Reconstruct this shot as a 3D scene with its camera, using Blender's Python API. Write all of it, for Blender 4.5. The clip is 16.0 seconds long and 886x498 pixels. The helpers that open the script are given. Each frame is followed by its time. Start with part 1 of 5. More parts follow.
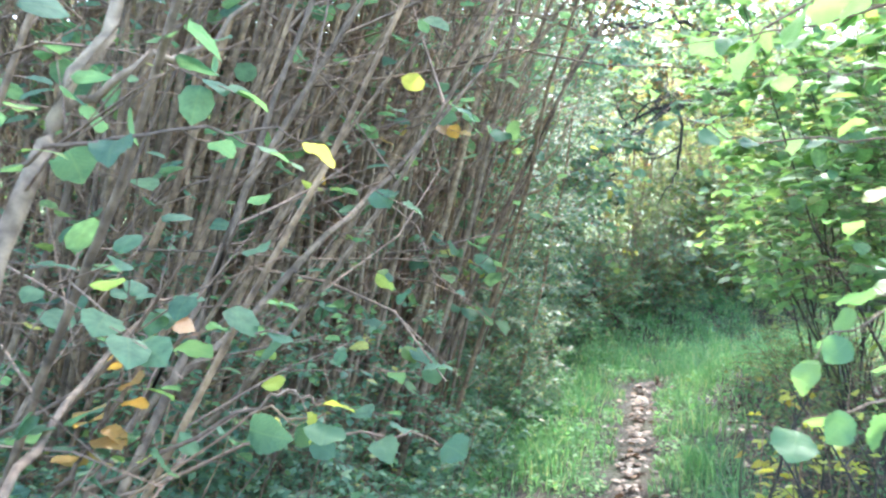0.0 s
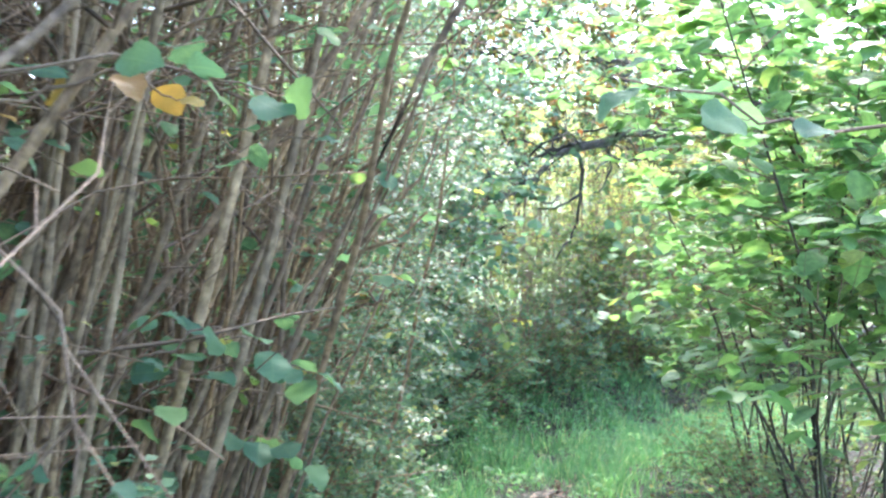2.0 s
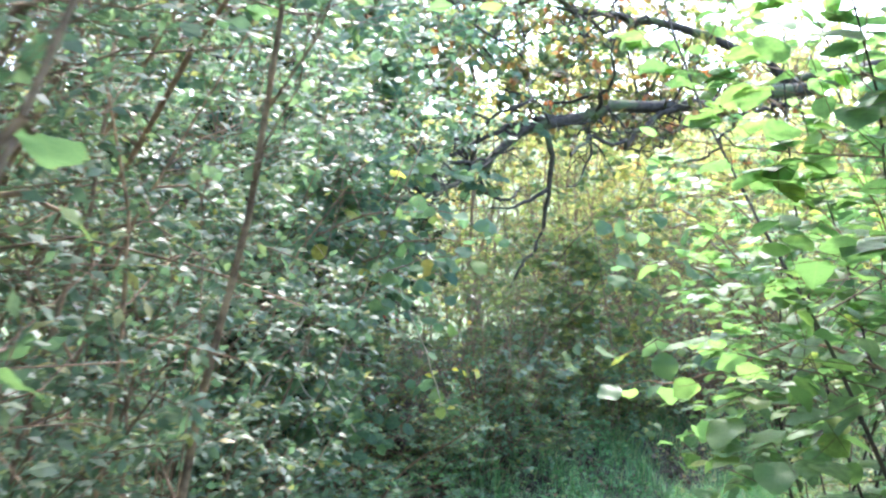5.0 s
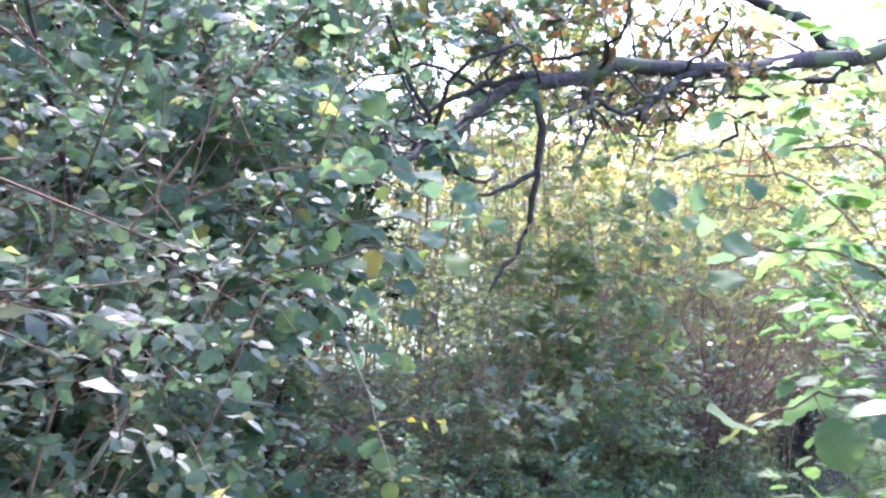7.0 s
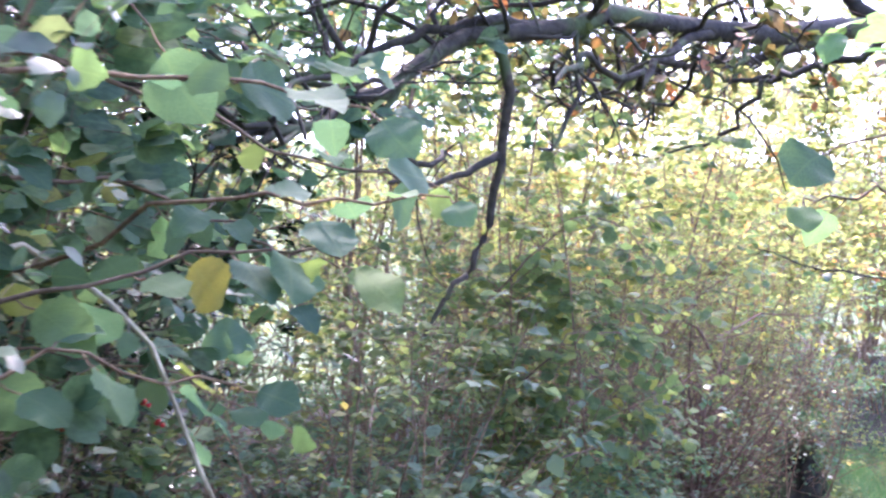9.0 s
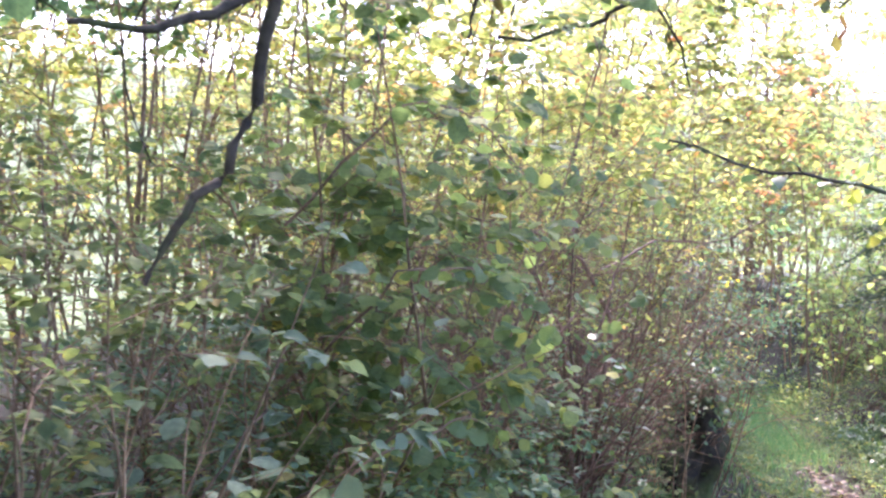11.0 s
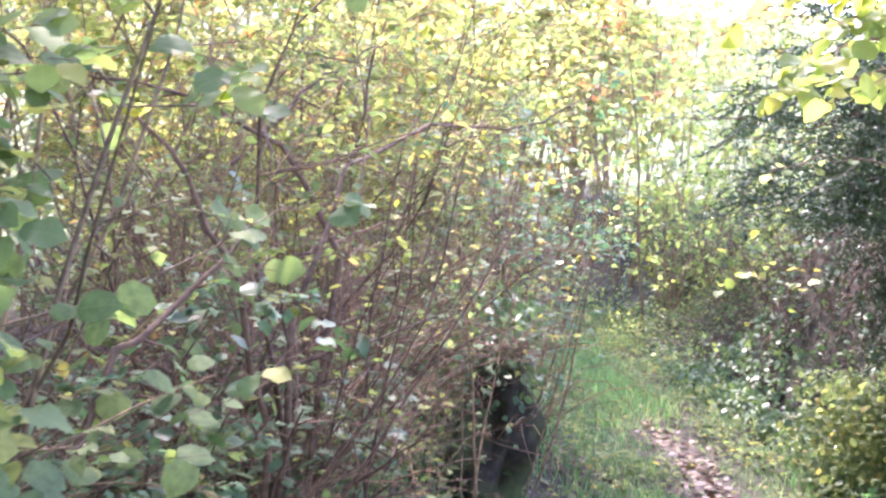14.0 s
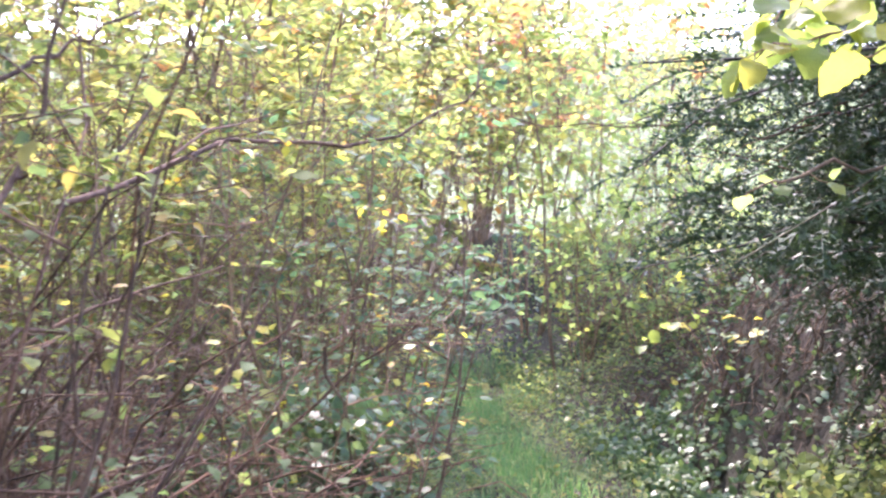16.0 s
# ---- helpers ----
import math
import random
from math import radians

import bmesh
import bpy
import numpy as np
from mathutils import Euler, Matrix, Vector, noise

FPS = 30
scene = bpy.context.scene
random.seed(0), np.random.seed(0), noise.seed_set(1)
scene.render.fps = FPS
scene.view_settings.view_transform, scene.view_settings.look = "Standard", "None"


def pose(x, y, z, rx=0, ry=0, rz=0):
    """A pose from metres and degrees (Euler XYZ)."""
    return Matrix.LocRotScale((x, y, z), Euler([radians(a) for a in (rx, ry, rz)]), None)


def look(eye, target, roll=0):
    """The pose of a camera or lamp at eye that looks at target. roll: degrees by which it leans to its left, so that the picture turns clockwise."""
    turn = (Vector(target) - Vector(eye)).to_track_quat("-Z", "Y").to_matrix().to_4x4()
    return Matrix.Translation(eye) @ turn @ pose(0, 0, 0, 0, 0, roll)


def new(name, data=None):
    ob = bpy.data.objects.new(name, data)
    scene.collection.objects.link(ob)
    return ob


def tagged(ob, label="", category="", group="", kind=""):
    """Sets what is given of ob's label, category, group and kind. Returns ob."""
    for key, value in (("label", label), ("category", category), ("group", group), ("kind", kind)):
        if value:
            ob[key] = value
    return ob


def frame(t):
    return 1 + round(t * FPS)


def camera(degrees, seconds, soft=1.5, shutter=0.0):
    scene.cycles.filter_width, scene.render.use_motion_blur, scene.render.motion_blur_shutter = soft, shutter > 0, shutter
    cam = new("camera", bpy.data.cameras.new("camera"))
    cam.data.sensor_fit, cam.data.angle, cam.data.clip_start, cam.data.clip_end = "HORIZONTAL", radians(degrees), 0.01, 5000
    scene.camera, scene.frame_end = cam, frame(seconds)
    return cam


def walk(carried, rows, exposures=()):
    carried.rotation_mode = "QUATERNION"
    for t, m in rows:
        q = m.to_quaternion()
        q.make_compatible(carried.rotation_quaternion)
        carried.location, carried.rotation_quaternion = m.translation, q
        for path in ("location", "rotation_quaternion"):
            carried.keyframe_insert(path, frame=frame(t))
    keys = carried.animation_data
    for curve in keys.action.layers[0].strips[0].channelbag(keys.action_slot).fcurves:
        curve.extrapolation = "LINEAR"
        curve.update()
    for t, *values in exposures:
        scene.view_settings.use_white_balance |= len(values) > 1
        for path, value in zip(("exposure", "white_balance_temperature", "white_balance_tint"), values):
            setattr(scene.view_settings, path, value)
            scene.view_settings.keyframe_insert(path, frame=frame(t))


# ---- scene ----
cam = camera(42.0, 16.0, soft=2.4, shutter=0.3)
PATH = [
    (0, (0.344, 0.007, 1.49), (0.294, 2.005, 1.402), 1.1),
    (0.5, (0.379, 0.528, 1.485), (0.3, 2.525, 1.406), 1.2),
    (1, (0.448, 1.079, 1.482), (0.436, 3.078, 1.446), 1.0),
    (1.5, (0.511, 1.621, 1.478), (0.585, 3.62, 1.468), 1.5),
    (2, (0.576, 2.154, 1.482), (0.72, 4.148, 1.499), 1.6),
    (2.5, (0.631, 2.671, 1.487), (0.821, 4.662, 1.523), 1.3),
    (3, (0.676, 3.182, 1.491), (0.833, 5.176, 1.535), 1.9),
    (3.5, (0.741, 3.673, 1.501), (0.889, 5.667, 1.538), 2.1),
    (4, (0.821, 4.157, 1.509), (0.988, 6.15, 1.544), 2.1),
    (4.5, (0.911, 4.632, 1.52), (1.105, 6.622, 1.558), 2.2),
    (5, (1.023, 5.125, 1.533), (1.254, 7.111, 1.573), 2.2),
    (5.2, (1.064, 5.323, 1.538), (1.317, 7.306, 1.579), 2.1),
    (7.3, (1.246, 7.381, 1.458), (1.572, 9.352, 1.548), 2.8),
    (7.5, (1.263, 7.559, 1.459), (1.573, 9.533, 1.55), 2.8),
    (8, (1.316, 7.964, 1.48), (1.61, 9.94, 1.574), 3.8),
    (8.5, (1.409, 8.325, 1.502), (1.737, 10.296, 1.604), 4.0),
    (9, (1.523, 8.673, 1.528), (1.955, 10.622, 1.643), 3.7),
    (9.5, (1.658, 9.018, 1.535), (2.155, 10.952, 1.647), 4.0),
    (10, (1.798, 9.363, 1.541), (2.35, 11.283, 1.624), 3.9),
    (10.2, (1.864, 9.5, 1.543), (2.436, 11.416, 1.61), 3.9),
    (12.3, (2.692, 10.911, 1.554), (3.429, 12.769, 1.476), 1.9),
    (12.5, (2.784, 11.042, 1.545), (3.544, 12.89, 1.457), 1.9),
    (13, (3.028, 11.36, 1.508), (3.853, 13.177, 1.379), 1.5),
    (13.5, (3.245, 11.671, 1.483), (4.123, 13.46, 1.318), 2.0),
    (14, (3.46, 11.991, 1.468), (4.366, 13.77, 1.351), 2.0),
    (14.5, (3.67, 12.292, 1.464), (4.566, 14.079, 1.402), 1.1),
    (15, (3.889, 12.584, 1.462), (4.812, 14.358, 1.423), 0.9),
    (15.5, (4.119, 12.853, 1.458), (5.093, 14.6, 1.42), 0.6),
    (16, (4.334, 13.107, 1.468), (5.371, 14.817, 1.425), 0.5),
]
walk(cam, [(t, look(eye, target, roll)) for t, eye, target, roll in PATH], [(0, 3.89, 5900, 9), (1, 4.19, 5900, 9), (2.5, 3.89, 5900, 10), (4.2, 3.69, 5900, 12), (5, 3.64, 5900, 13), (7.5, 3.69, 5500, 43), (8.5, 3.69, 5550, 43), (10, 3.39, 6100, 33), (12.5, 3.68, 6200, 35), (14.5, 3.93, 6200, 35), (15.5, 3.64, 6250, 35), (16, 3.51, 6250, 34)])

# ---- light ----
SUN_AZIMUTH, SUN_HEIGHT = 16.0, 52.0
world = bpy.data.worlds.new("sky")
scene.world = world
world.use_nodes = True
wn = world.node_tree.nodes
wl = world.node_tree.links
sky = wn.new("ShaderNodeTexSky")
sky.sky_type = "NISHITA"
sky.sun_disc = False
sky.sun_elevation, sky.sun_rotation = radians(SUN_HEIGHT), radians(SUN_AZIMUTH)
sky.air_density, sky.dust_density, sky.ozone_density = 1.0, 2.0, 1.5
wl.new(sky.outputs[0], wn["Background"].inputs[0])
wn["Background"].inputs[1].default_value = 0.15
sun_data = bpy.data.lights.new("sun", "SUN")
sun_data.energy, sun_data.angle, sun_data.color = 1.0, radians(2.0), (1.0, 0.93, 0.8)
sun = new("sun", sun_data)
az, el = radians(SUN_AZIMUTH), radians(SUN_HEIGHT)
to_sun = Vector((math.sin(az) * math.cos(el), math.cos(az) * math.cos(el), math.sin(el)))
sun.matrix_world = look(to_sun * 60, (0, 0, 0))


# ---- materials ----
def nodes_of(name):
    mat = bpy.data.materials.new(name)
    mat.use_nodes = True
    return mat, mat.node_tree.nodes, mat.node_tree.links, mat.node_tree.nodes["Principled BSDF"]


def ramp_node(n, stops):
    ramp = n.new("ShaderNodeValToRGB")
    while len(ramp.color_ramp.elements) < len(stops):
        ramp.color_ramp.elements.new(0.5)
    for e, (at, col) in zip(ramp.color_ramp.elements, stops):
        e.position, e.color = at, (*col, 1)
    return ramp


def piece_random(n, l):
    """A number from 0 to 1 for each leaf, both for leaves of their own and for those of a joined mesh."""
    info, geo = n.new("ShaderNodeObjectInfo"), n.new("ShaderNodeNewGeometry")
    add, fract = n.new("ShaderNodeMath"), n.new("ShaderNodeMath")
    add.operation, fract.operation = "ADD", "FRACT"
    l.new(info.outputs["Random"], add.inputs[0])
    l.new(geo.outputs["Random Per Island"], add.inputs[1])
    l.new(add.outputs[0], fract.inputs[0])
    return fract.outputs[0]


def leaf_material(name, stops, glow=0.4, rough=0.4, veins=True, blotch=0.35, through_tint=(1.75, 1.7, 1.1), gloss=0.5):
    mat, n, l, bsdf = nodes_of(name)
    rnd = piece_random(n, l)
    ramp = ramp_node(n, stops)
    l.new(rnd, ramp.inputs[0])
    noise_tex = n.new("ShaderNodeTexNoise")
    noise_tex.inputs["Scale"].default_value, noise_tex.inputs["Detail"].default_value = 60, 3
    coord = n.new("ShaderNodeTexCoord")
    l.new(coord.outputs["Object"], noise_tex.inputs["Vector"])
    shade = ramp_node(n, [(0.3, (1 - blotch,) * 3), (0.7, (1.1, 1.08, 1.0))])
    l.new(noise_tex.outputs[0], shade.inputs[0])
    mul = n.new("ShaderNodeMixRGB")
    mul.blend_type = "MULTIPLY"
    mul.inputs[0].default_value = 1
    l.new(ramp.outputs[0], mul.inputs[1])
    l.new(shade.outputs[0], mul.inputs[2])
    col = mul.outputs[0]
    if veins:
        uv = n.new("ShaderNodeUVMap")
        sep = n.new("ShaderNodeSeparateXYZ")
        l.new(uv.outputs[0], sep.inputs[0])
        off = n.new("ShaderNodeMath"); off.operation = "SUBTRACT"; off.inputs[1].default_value = 0.5
        l.new(sep.outputs[0], off.inputs[0])
        side = n.new("ShaderNodeMath"); side.operation = "ABSOLUTE"
        l.new(off.outputs[0], side.inputs[0])
        slant = n.new("ShaderNodeMath"); slant.operation = "MULTIPLY_ADD"; slant.inputs[1].default_value = -0.9
        l.new(side.outputs[0], slant.inputs[0]); l.new(sep.outputs[1], slant.inputs[2])
        wave = n.new("ShaderNodeMath"); wave.operation = "MULTIPLY"; wave.inputs[1].default_value = 44
        l.new(slant.outputs[0], wave.inputs[0])
        sine = n.new("ShaderNodeMath"); sine.operation = "SINE"
        l.new(wave.outputs[0], sine.inputs[0])
        rib = ramp_node(n, [(0.0, (1, 1, 1)), (0.04, (0, 0, 0))])
        l.new(side.outputs[0], rib.inputs[0])
        vein = ramp_node(n, [(0.8, (0, 0, 0)), (1.0, (0.6, 0.6, 0.6))])
        l.new(sine.outputs[0], vein.inputs[0])
        both = n.new("ShaderNodeMath"); both.operation = "MAXIMUM"
        l.new(rib.outputs[0], both.inputs[0]); l.new(vein.outputs[0], both.inputs[1])
        light = n.new("ShaderNodeMixRGB"); light.blend_type = "MIX"; light.inputs[2].default_value = (0.3, 0.38, 0.14, 1)
        fac = n.new("ShaderNodeMath"); fac.operation = "MULTIPLY"; fac.inputs[1].default_value = 0.12
        l.new(both.outputs[0], fac.inputs[0]); l.new(fac.outputs[0], light.inputs[0])
        l.new(col, light.inputs[1])
        col = light.outputs[0]
        bump = n.new("ShaderNodeBump"); bump.inputs["Strength"].default_value = 0.2; bump.inputs["Distance"].default_value = 0.002
        l.new(both.outputs[0], bump.inputs["Height"]); l.new(bump.outputs[0], bsdf.inputs["Normal"])
    l.new(col, bsdf.inputs["Base Color"])
    bsdf.inputs["Roughness"].default_value = rough
    bsdf.inputs["Specular IOR Level"].default_value = gloss
    trans = n.new("ShaderNodeBsdfTranslucent")
    warm = n.new("ShaderNodeMixRGB"); warm.blend_type = "MULTIPLY"; warm.inputs[0].default_value = 1
    warm.inputs[2].default_value = (*through_tint, 1)
    l.new(col, warm.inputs[1]); l.new(warm.outputs[0], trans.inputs[0])
    mix = n.new("ShaderNodeMixShader"); mix.inputs[0].default_value = glow
    l.new(bsdf.outputs[0], mix.inputs[1]); l.new(trans.outputs[0], mix.inputs[2])
    l.new(mix.outputs[0], n["Material Output"].inputs[0])
    return mat


def bark_material(name, dark, light, scale=30.0, moss=0.0, rough=0.85):
    mat, n, l, bsdf = nodes_of(name)
    coord = n.new("ShaderNodeTexCoord")
    big = n.new("ShaderNodeTexNoise"); big.inputs["Scale"].default_value = scale * 0.15; big.inputs["Detail"].default_value = 5
    fine = n.new("ShaderNodeTexNoise"); fine.inputs["Scale"].default_value = scale; fine.inputs["Detail"].default_value = 6
    for t in (big, fine):
        l.new(coord.outputs["Object"], t.inputs["Vector"])
    ramp = ramp_node(n, [(0.32, dark), (0.68, light)])
    l.new(fine.outputs[0], ramp.inputs[0])
    tone = ramp_node(n, [(0.35, (0.6, 0.58, 0.55)), (0.65, (1.2, 1.18, 1.12))])
    l.new(big.outputs[0], tone.inputs[0])
    mul = n.new("ShaderNodeMixRGB"); mul.blend_type = "MULTIPLY"; mul.inputs[0].default_value = 1
    l.new(ramp.outputs[0], mul.inputs[1]); l.new(tone.outputs[0], mul.inputs[2])
    info = n.new("ShaderNodeObjectInfo")
    each = ramp_node(n, [(0.0, (0.68, 0.67, 0.64)), (0.5, (0.98, 0.97, 0.95)), (1.0, (1.3, 1.2, 1.02))])
    l.new(info.outputs["Random"], each.inputs[0])
    vary = n.new("ShaderNodeMixRGB"); vary.blend_type = "MULTIPLY"; vary.inputs[0].default_value = 1
    l.new(mul.outputs[0], vary.inputs[1]); l.new(each.outputs[0], vary.inputs[2])
    col = vary.outputs[0]
    if moss:
        patch = ramp_node(n, [(0.62 - 0.3 * moss, (0, 0, 0)), (0.72 - 0.25 * moss, (1, 1, 1))])
        l.new(big.outputs[0], patch.inputs[0])
        green = n.new("ShaderNodeMixRGB"); green.inputs[2].default_value = (0.07, 0.09, 0.03, 1)
        l.new(patch.outputs[0], green.inputs[0]); l.new(col, green.inputs[1])
        col = green.outputs[0]
    l.new(col, bsdf.inputs["Base Color"])
    bsdf.inputs["Roughness"].default_value = rough
    bump = n.new("ShaderNodeBump"); bump.inputs["Strength"].default_value = 0.6; bump.inputs["Distance"].default_value = 0.01
    l.new(fine.outputs[0], bump.inputs["Height"]); l.new(bump.outputs[0], bsdf.inputs["Normal"])
    return mat


COOL = (1.4, 1.75, 1.2)
HAZEL = leaf_material("hazel_leaf", [(0.0, (0.085, 0.15, 0.105)), (0.5, (0.12, 0.2, 0.13)), (0.84, (0.155, 0.24, 0.125)),
                                     (0.96, (0.22, 0.29, 0.11)), (0.985, (0.34, 0.34, 0.1)), (1.0, (0.42, 0.34, 0.1))], 0.5, 0.68, gloss=0.14, through_tint=(1.55, 1.7, 1.1))
HAZEL_LATE = leaf_material("hazel_leaf_mixed", [(0.0, (0.1, 0.16, 0.085)), (0.55, (0.15, 0.22, 0.1)), (0.85, (0.24, 0.3, 0.12)), (1.0, (0.4, 0.38, 0.13))], 0.56, 0.6, gloss=0.2)
# Hazel leaf with sunlight put into its colour, a warmer yellow-green than HAZEL.
HAZEL_SUN = leaf_material("hazel_leaf_sunlit_yellow", [(0.0, (0.17, 0.25, 0.09)), (0.6, (0.26, 0.34, 0.1)), (1.0, (0.42, 0.4, 0.1))], 0.6, 0.42, gloss=0.4)
# Lit copy of HAZEL: paler stops stand for sun on the right-hand bushes.
HAZEL_LIT = leaf_material("hazel_leaf_sunlit", [(0.0, (0.125, 0.22, 0.105)), (0.5, (0.17, 0.275, 0.12)), (0.95, (0.24, 0.335, 0.125)),
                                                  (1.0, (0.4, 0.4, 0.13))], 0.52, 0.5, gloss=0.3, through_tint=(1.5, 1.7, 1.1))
SMALL = leaf_material("blackthorn_leaf", [(0.0, (0.095, 0.145, 0.1)), (0.6, (0.155, 0.21, 0.145)), (0.92, (0.22, 0.26, 0.15)),
                                          (1.0, (0.4, 0.33, 0.13))], 0.42, 0.48, False, gloss=0.4, through_tint=COOL)
AUTUMN = leaf_material("autumn_leaf", [(0.0, (0.18, 0.24, 0.1)), (0.45, (0.29, 0.335, 0.15)), (0.8, (0.41, 0.41, 0.2)),
                                       (0.95, (0.46, 0.33, 0.17)), (1.0, (0.38, 0.17, 0.1))], 0.66, 0.65, False, gloss=0.15)
GREENING = leaf_material("turning_leaf", [(0.0, (0.13, 0.19, 0.08)), (0.5, (0.19, 0.245, 0.1)), (0.85, (0.3, 0.315, 0.12)), (1.0, (0.4, 0.26, 0.11))], 0.62, 0.65, False, gloss=0.15)
DULL = leaf_material("dull_leaf", [(0.0, (0.1, 0.15, 0.08)), (0.6, (0.15, 0.205, 0.105)), (0.94, (0.22, 0.25, 0.11)), (1.0, (0.33, 0.27, 0.11))], 0.48, 0.66, False, gloss=0.12)
# Leaf green paled to stand for sunshine on the plants past the bend.
SUNLIT_GREEN = leaf_material("sunlit_green_leaf", [(0.0, (0.18, 0.27, 0.13)), (0.7, (0.27, 0.36, 0.17)), (1.0, (0.42, 0.42, 0.15))], 0.7, 0.4, False, gloss=0.45)
PALE_LEAF = leaf_material("pale_bramble_leaf", [(0.0, (0.11, 0.165, 0.12)), (1.0, (0.17, 0.235, 0.165))], 0.4, 0.65, False, gloss=0.12)
HOLLY = leaf_material("holly_leaf", [(0.0, (0.02, 0.045, 0.022)), (1.0, (0.04, 0.075, 0.035))], 0.12, 0.24, False)
IVY = leaf_material("ivy_leaf", [(0.0, (0.06, 0.11, 0.06)), (0.8, (0.105, 0.185, 0.09)), (1.0, (0.17, 0.25, 0.11))], 0.32, 0.42, False, gloss=0.4)
OAK_LEAF = leaf_material("oak_leaf", [(0.0, (0.07, 0.1, 0.045)), (0.5, (0.12, 0.14, 0.055)), (0.8, (0.2, 0.14, 0.06)), (1.0, (0.27, 0.11, 0.055))], 0.36, 0.55, False, gloss=0.3)
RUSSET = leaf_material("russet_leaf", [(0.0, (0.44, 0.34, 0.16)), (0.5, (0.48, 0.28, 0.15)), (0.85, (0.45, 0.19, 0.12)), (1.0, (0.36, 0.11, 0.08))], 0.6, 0.55, False, gloss=0.3)
BRAMBLE = leaf_material("bramble_leaf", [(0.0, (0.1, 0.165, 0.11)), (0.7, (0.155, 0.24, 0.15)), (0.95, (0.2, 0.27, 0.14)),
                                         (1.0, (0.4, 0.32, 0.1))], 0.42, 0.58, False, gloss=0.22, through_tint=COOL)
YELLOWED = leaf_material("yellow_leaf", [(0.0, (0.38, 0.42, 0.08)), (0.7, (0.5, 0.46, 0.09)), (1.0, (0.4, 0.26, 0.05))], 0.45, 0.45, False, gloss=0.34)
DEAD = leaf_material("dead_leaf", [(0.0, (0.045, 0.026, 0.018)), (0.5, (0.09, 0.052, 0.036)), (0.85, (0.16, 0.094, 0.064)),
                                   (1.0, (0.32, 0.2, 0.14))], 0.12, 0.55, False, gloss=0.34)
ORANGE = leaf_material("shrivelled_leaf", [(0.0, (0.42, 0.22, 0.06)), (0.5, (0.46, 0.3, 0.09)), (1.0, (0.3, 0.14, 0.05))], 0.4, 0.5)
GRASS = leaf_material("grass_blade", [(0.0, (0.085, 0.18, 0.085)), (0.6, (0.14, 0.26, 0.115)), (0.85, (0.21, 0.31, 0.15)),
                                      (1.0, (0.42, 0.38, 0.22))], 0.42, 0.4, False, gloss=0.34, through_tint=COOL)
GRASS_DRY = leaf_material("dry_grass_blade", [(0.0, (0.085, 0.155, 0.065)), (0.5, (0.13, 0.21, 0.09)), (0.85, (0.2, 0.26, 0.12)), (1.0, (0.38, 0.34, 0.2))], 0.42, 0.5, False, gloss=0.25)
HERB = leaf_material("herb_leaf", [(0.0, (0.08, 0.17, 0.075)), (0.6, (0.135, 0.26, 0.11)), (0.9, (0.2, 0.33, 0.15)), (1.0, (0.3, 0.34, 0.15))], 0.42, 0.6, False, gloss=0.16, through_tint=COOL)
YEW = leaf_material("yew_needle", [(0.0, (0.027, 0.052, 0.032)), (0.8, (0.046, 0.084, 0.044)), (1.0, (0.085, 0.13, 0.055))], 0.16, 0.5, False, gloss=0.25)
BARK = bark_material("hazel_bark", (0.12, 0.075, 0.048), (0.36, 0.24, 0.158), 40)
PALE_BARK = bark_material("pale_hazel_bark", (0.18, 0.12, 0.078), (0.46, 0.32, 0.21), 40)
TWIG = bark_material("twig_bark", (0.13, 0.08, 0.054), (0.3, 0.2, 0.14), 60)
BROWN = bark_material("dead_bramble_stem", (0.08, 0.043, 0.029), (0.21, 0.122, 0.083), 50)
OAK = bark_material("oak_bark", (0.021, 0.016, 0.011), (0.07, 0.055, 0.038), 35, 0.3)
ROT = bark_material("rotten_wood", (0.018, 0.015, 0.012), (0.075, 0.062, 0.046), 22, 0.6, 0.85)
PALE = bark_material("dry_stick", (0.32, 0.28, 0.22), (0.6, 0.55, 0.47), 50)
BERRY, _n, _l, _b = nodes_of("berry")
_b.inputs["Base Color"].default_value, _b.inputs["Roughness"].default_value = (0.5, 0.03, 0.03, 1), 0.25

# ---- tools ----
TRAIL = np.array([(0.1, -9.0), (0.3, -2.0), (0.5, 1.0), (0.92, 4.4), (1.38, 7.1), (1.72, 9.3), (2.6, 10.95), (3.55, 12.3), (5.3, 14.3),
                  (7.0, 16.0), (7.68, 17.15), (8.3, 18.7), (9.1, 20.5), (10.6, 23.4), (13.0, 30.0)])


def off_trail(p):
    """For points (n, 2+): distance from the trail, its side (-1 to the left, 1 to the right) and how far along it lies."""
    p = np.asarray(p, float)[..., :2]
    a, b = TRAIL[:-1], TRAIL[1:]
    ab = b - a
    run = np.r_[0, np.cumsum(np.linalg.norm(ab, axis=1))]
    best = np.full(p.shape[:-1], 1e9)
    side, along = np.zeros_like(best), np.zeros_like(best)
    for i in range(len(a)):
        s = np.clip(((p - a[i]) @ ab[i]) / (ab[i] @ ab[i]), 0, 1)
        v = p - (a[i] + s[..., None] * ab[i])
        d = np.linalg.norm(v, axis=-1)
        near = d < best
        best = np.where(near, d, best)
        side = np.where(near, np.sign(v[..., 0] * ab[i][1] - v[..., 1] * ab[i][0]), side)
        along = np.where(near, run[i] + s * np.linalg.norm(ab[i]), along)
    return best, side, along


def clear(p, room=0.36, top=1.95):
    d, _, _ = off_trail(p)
    return (d > room) | (p[..., 2] > top)


def smooth(x, a, b):
    t = np.clip((x - a) / (b - a), 0, 1)
    return t * t * (3 - 2 * t)


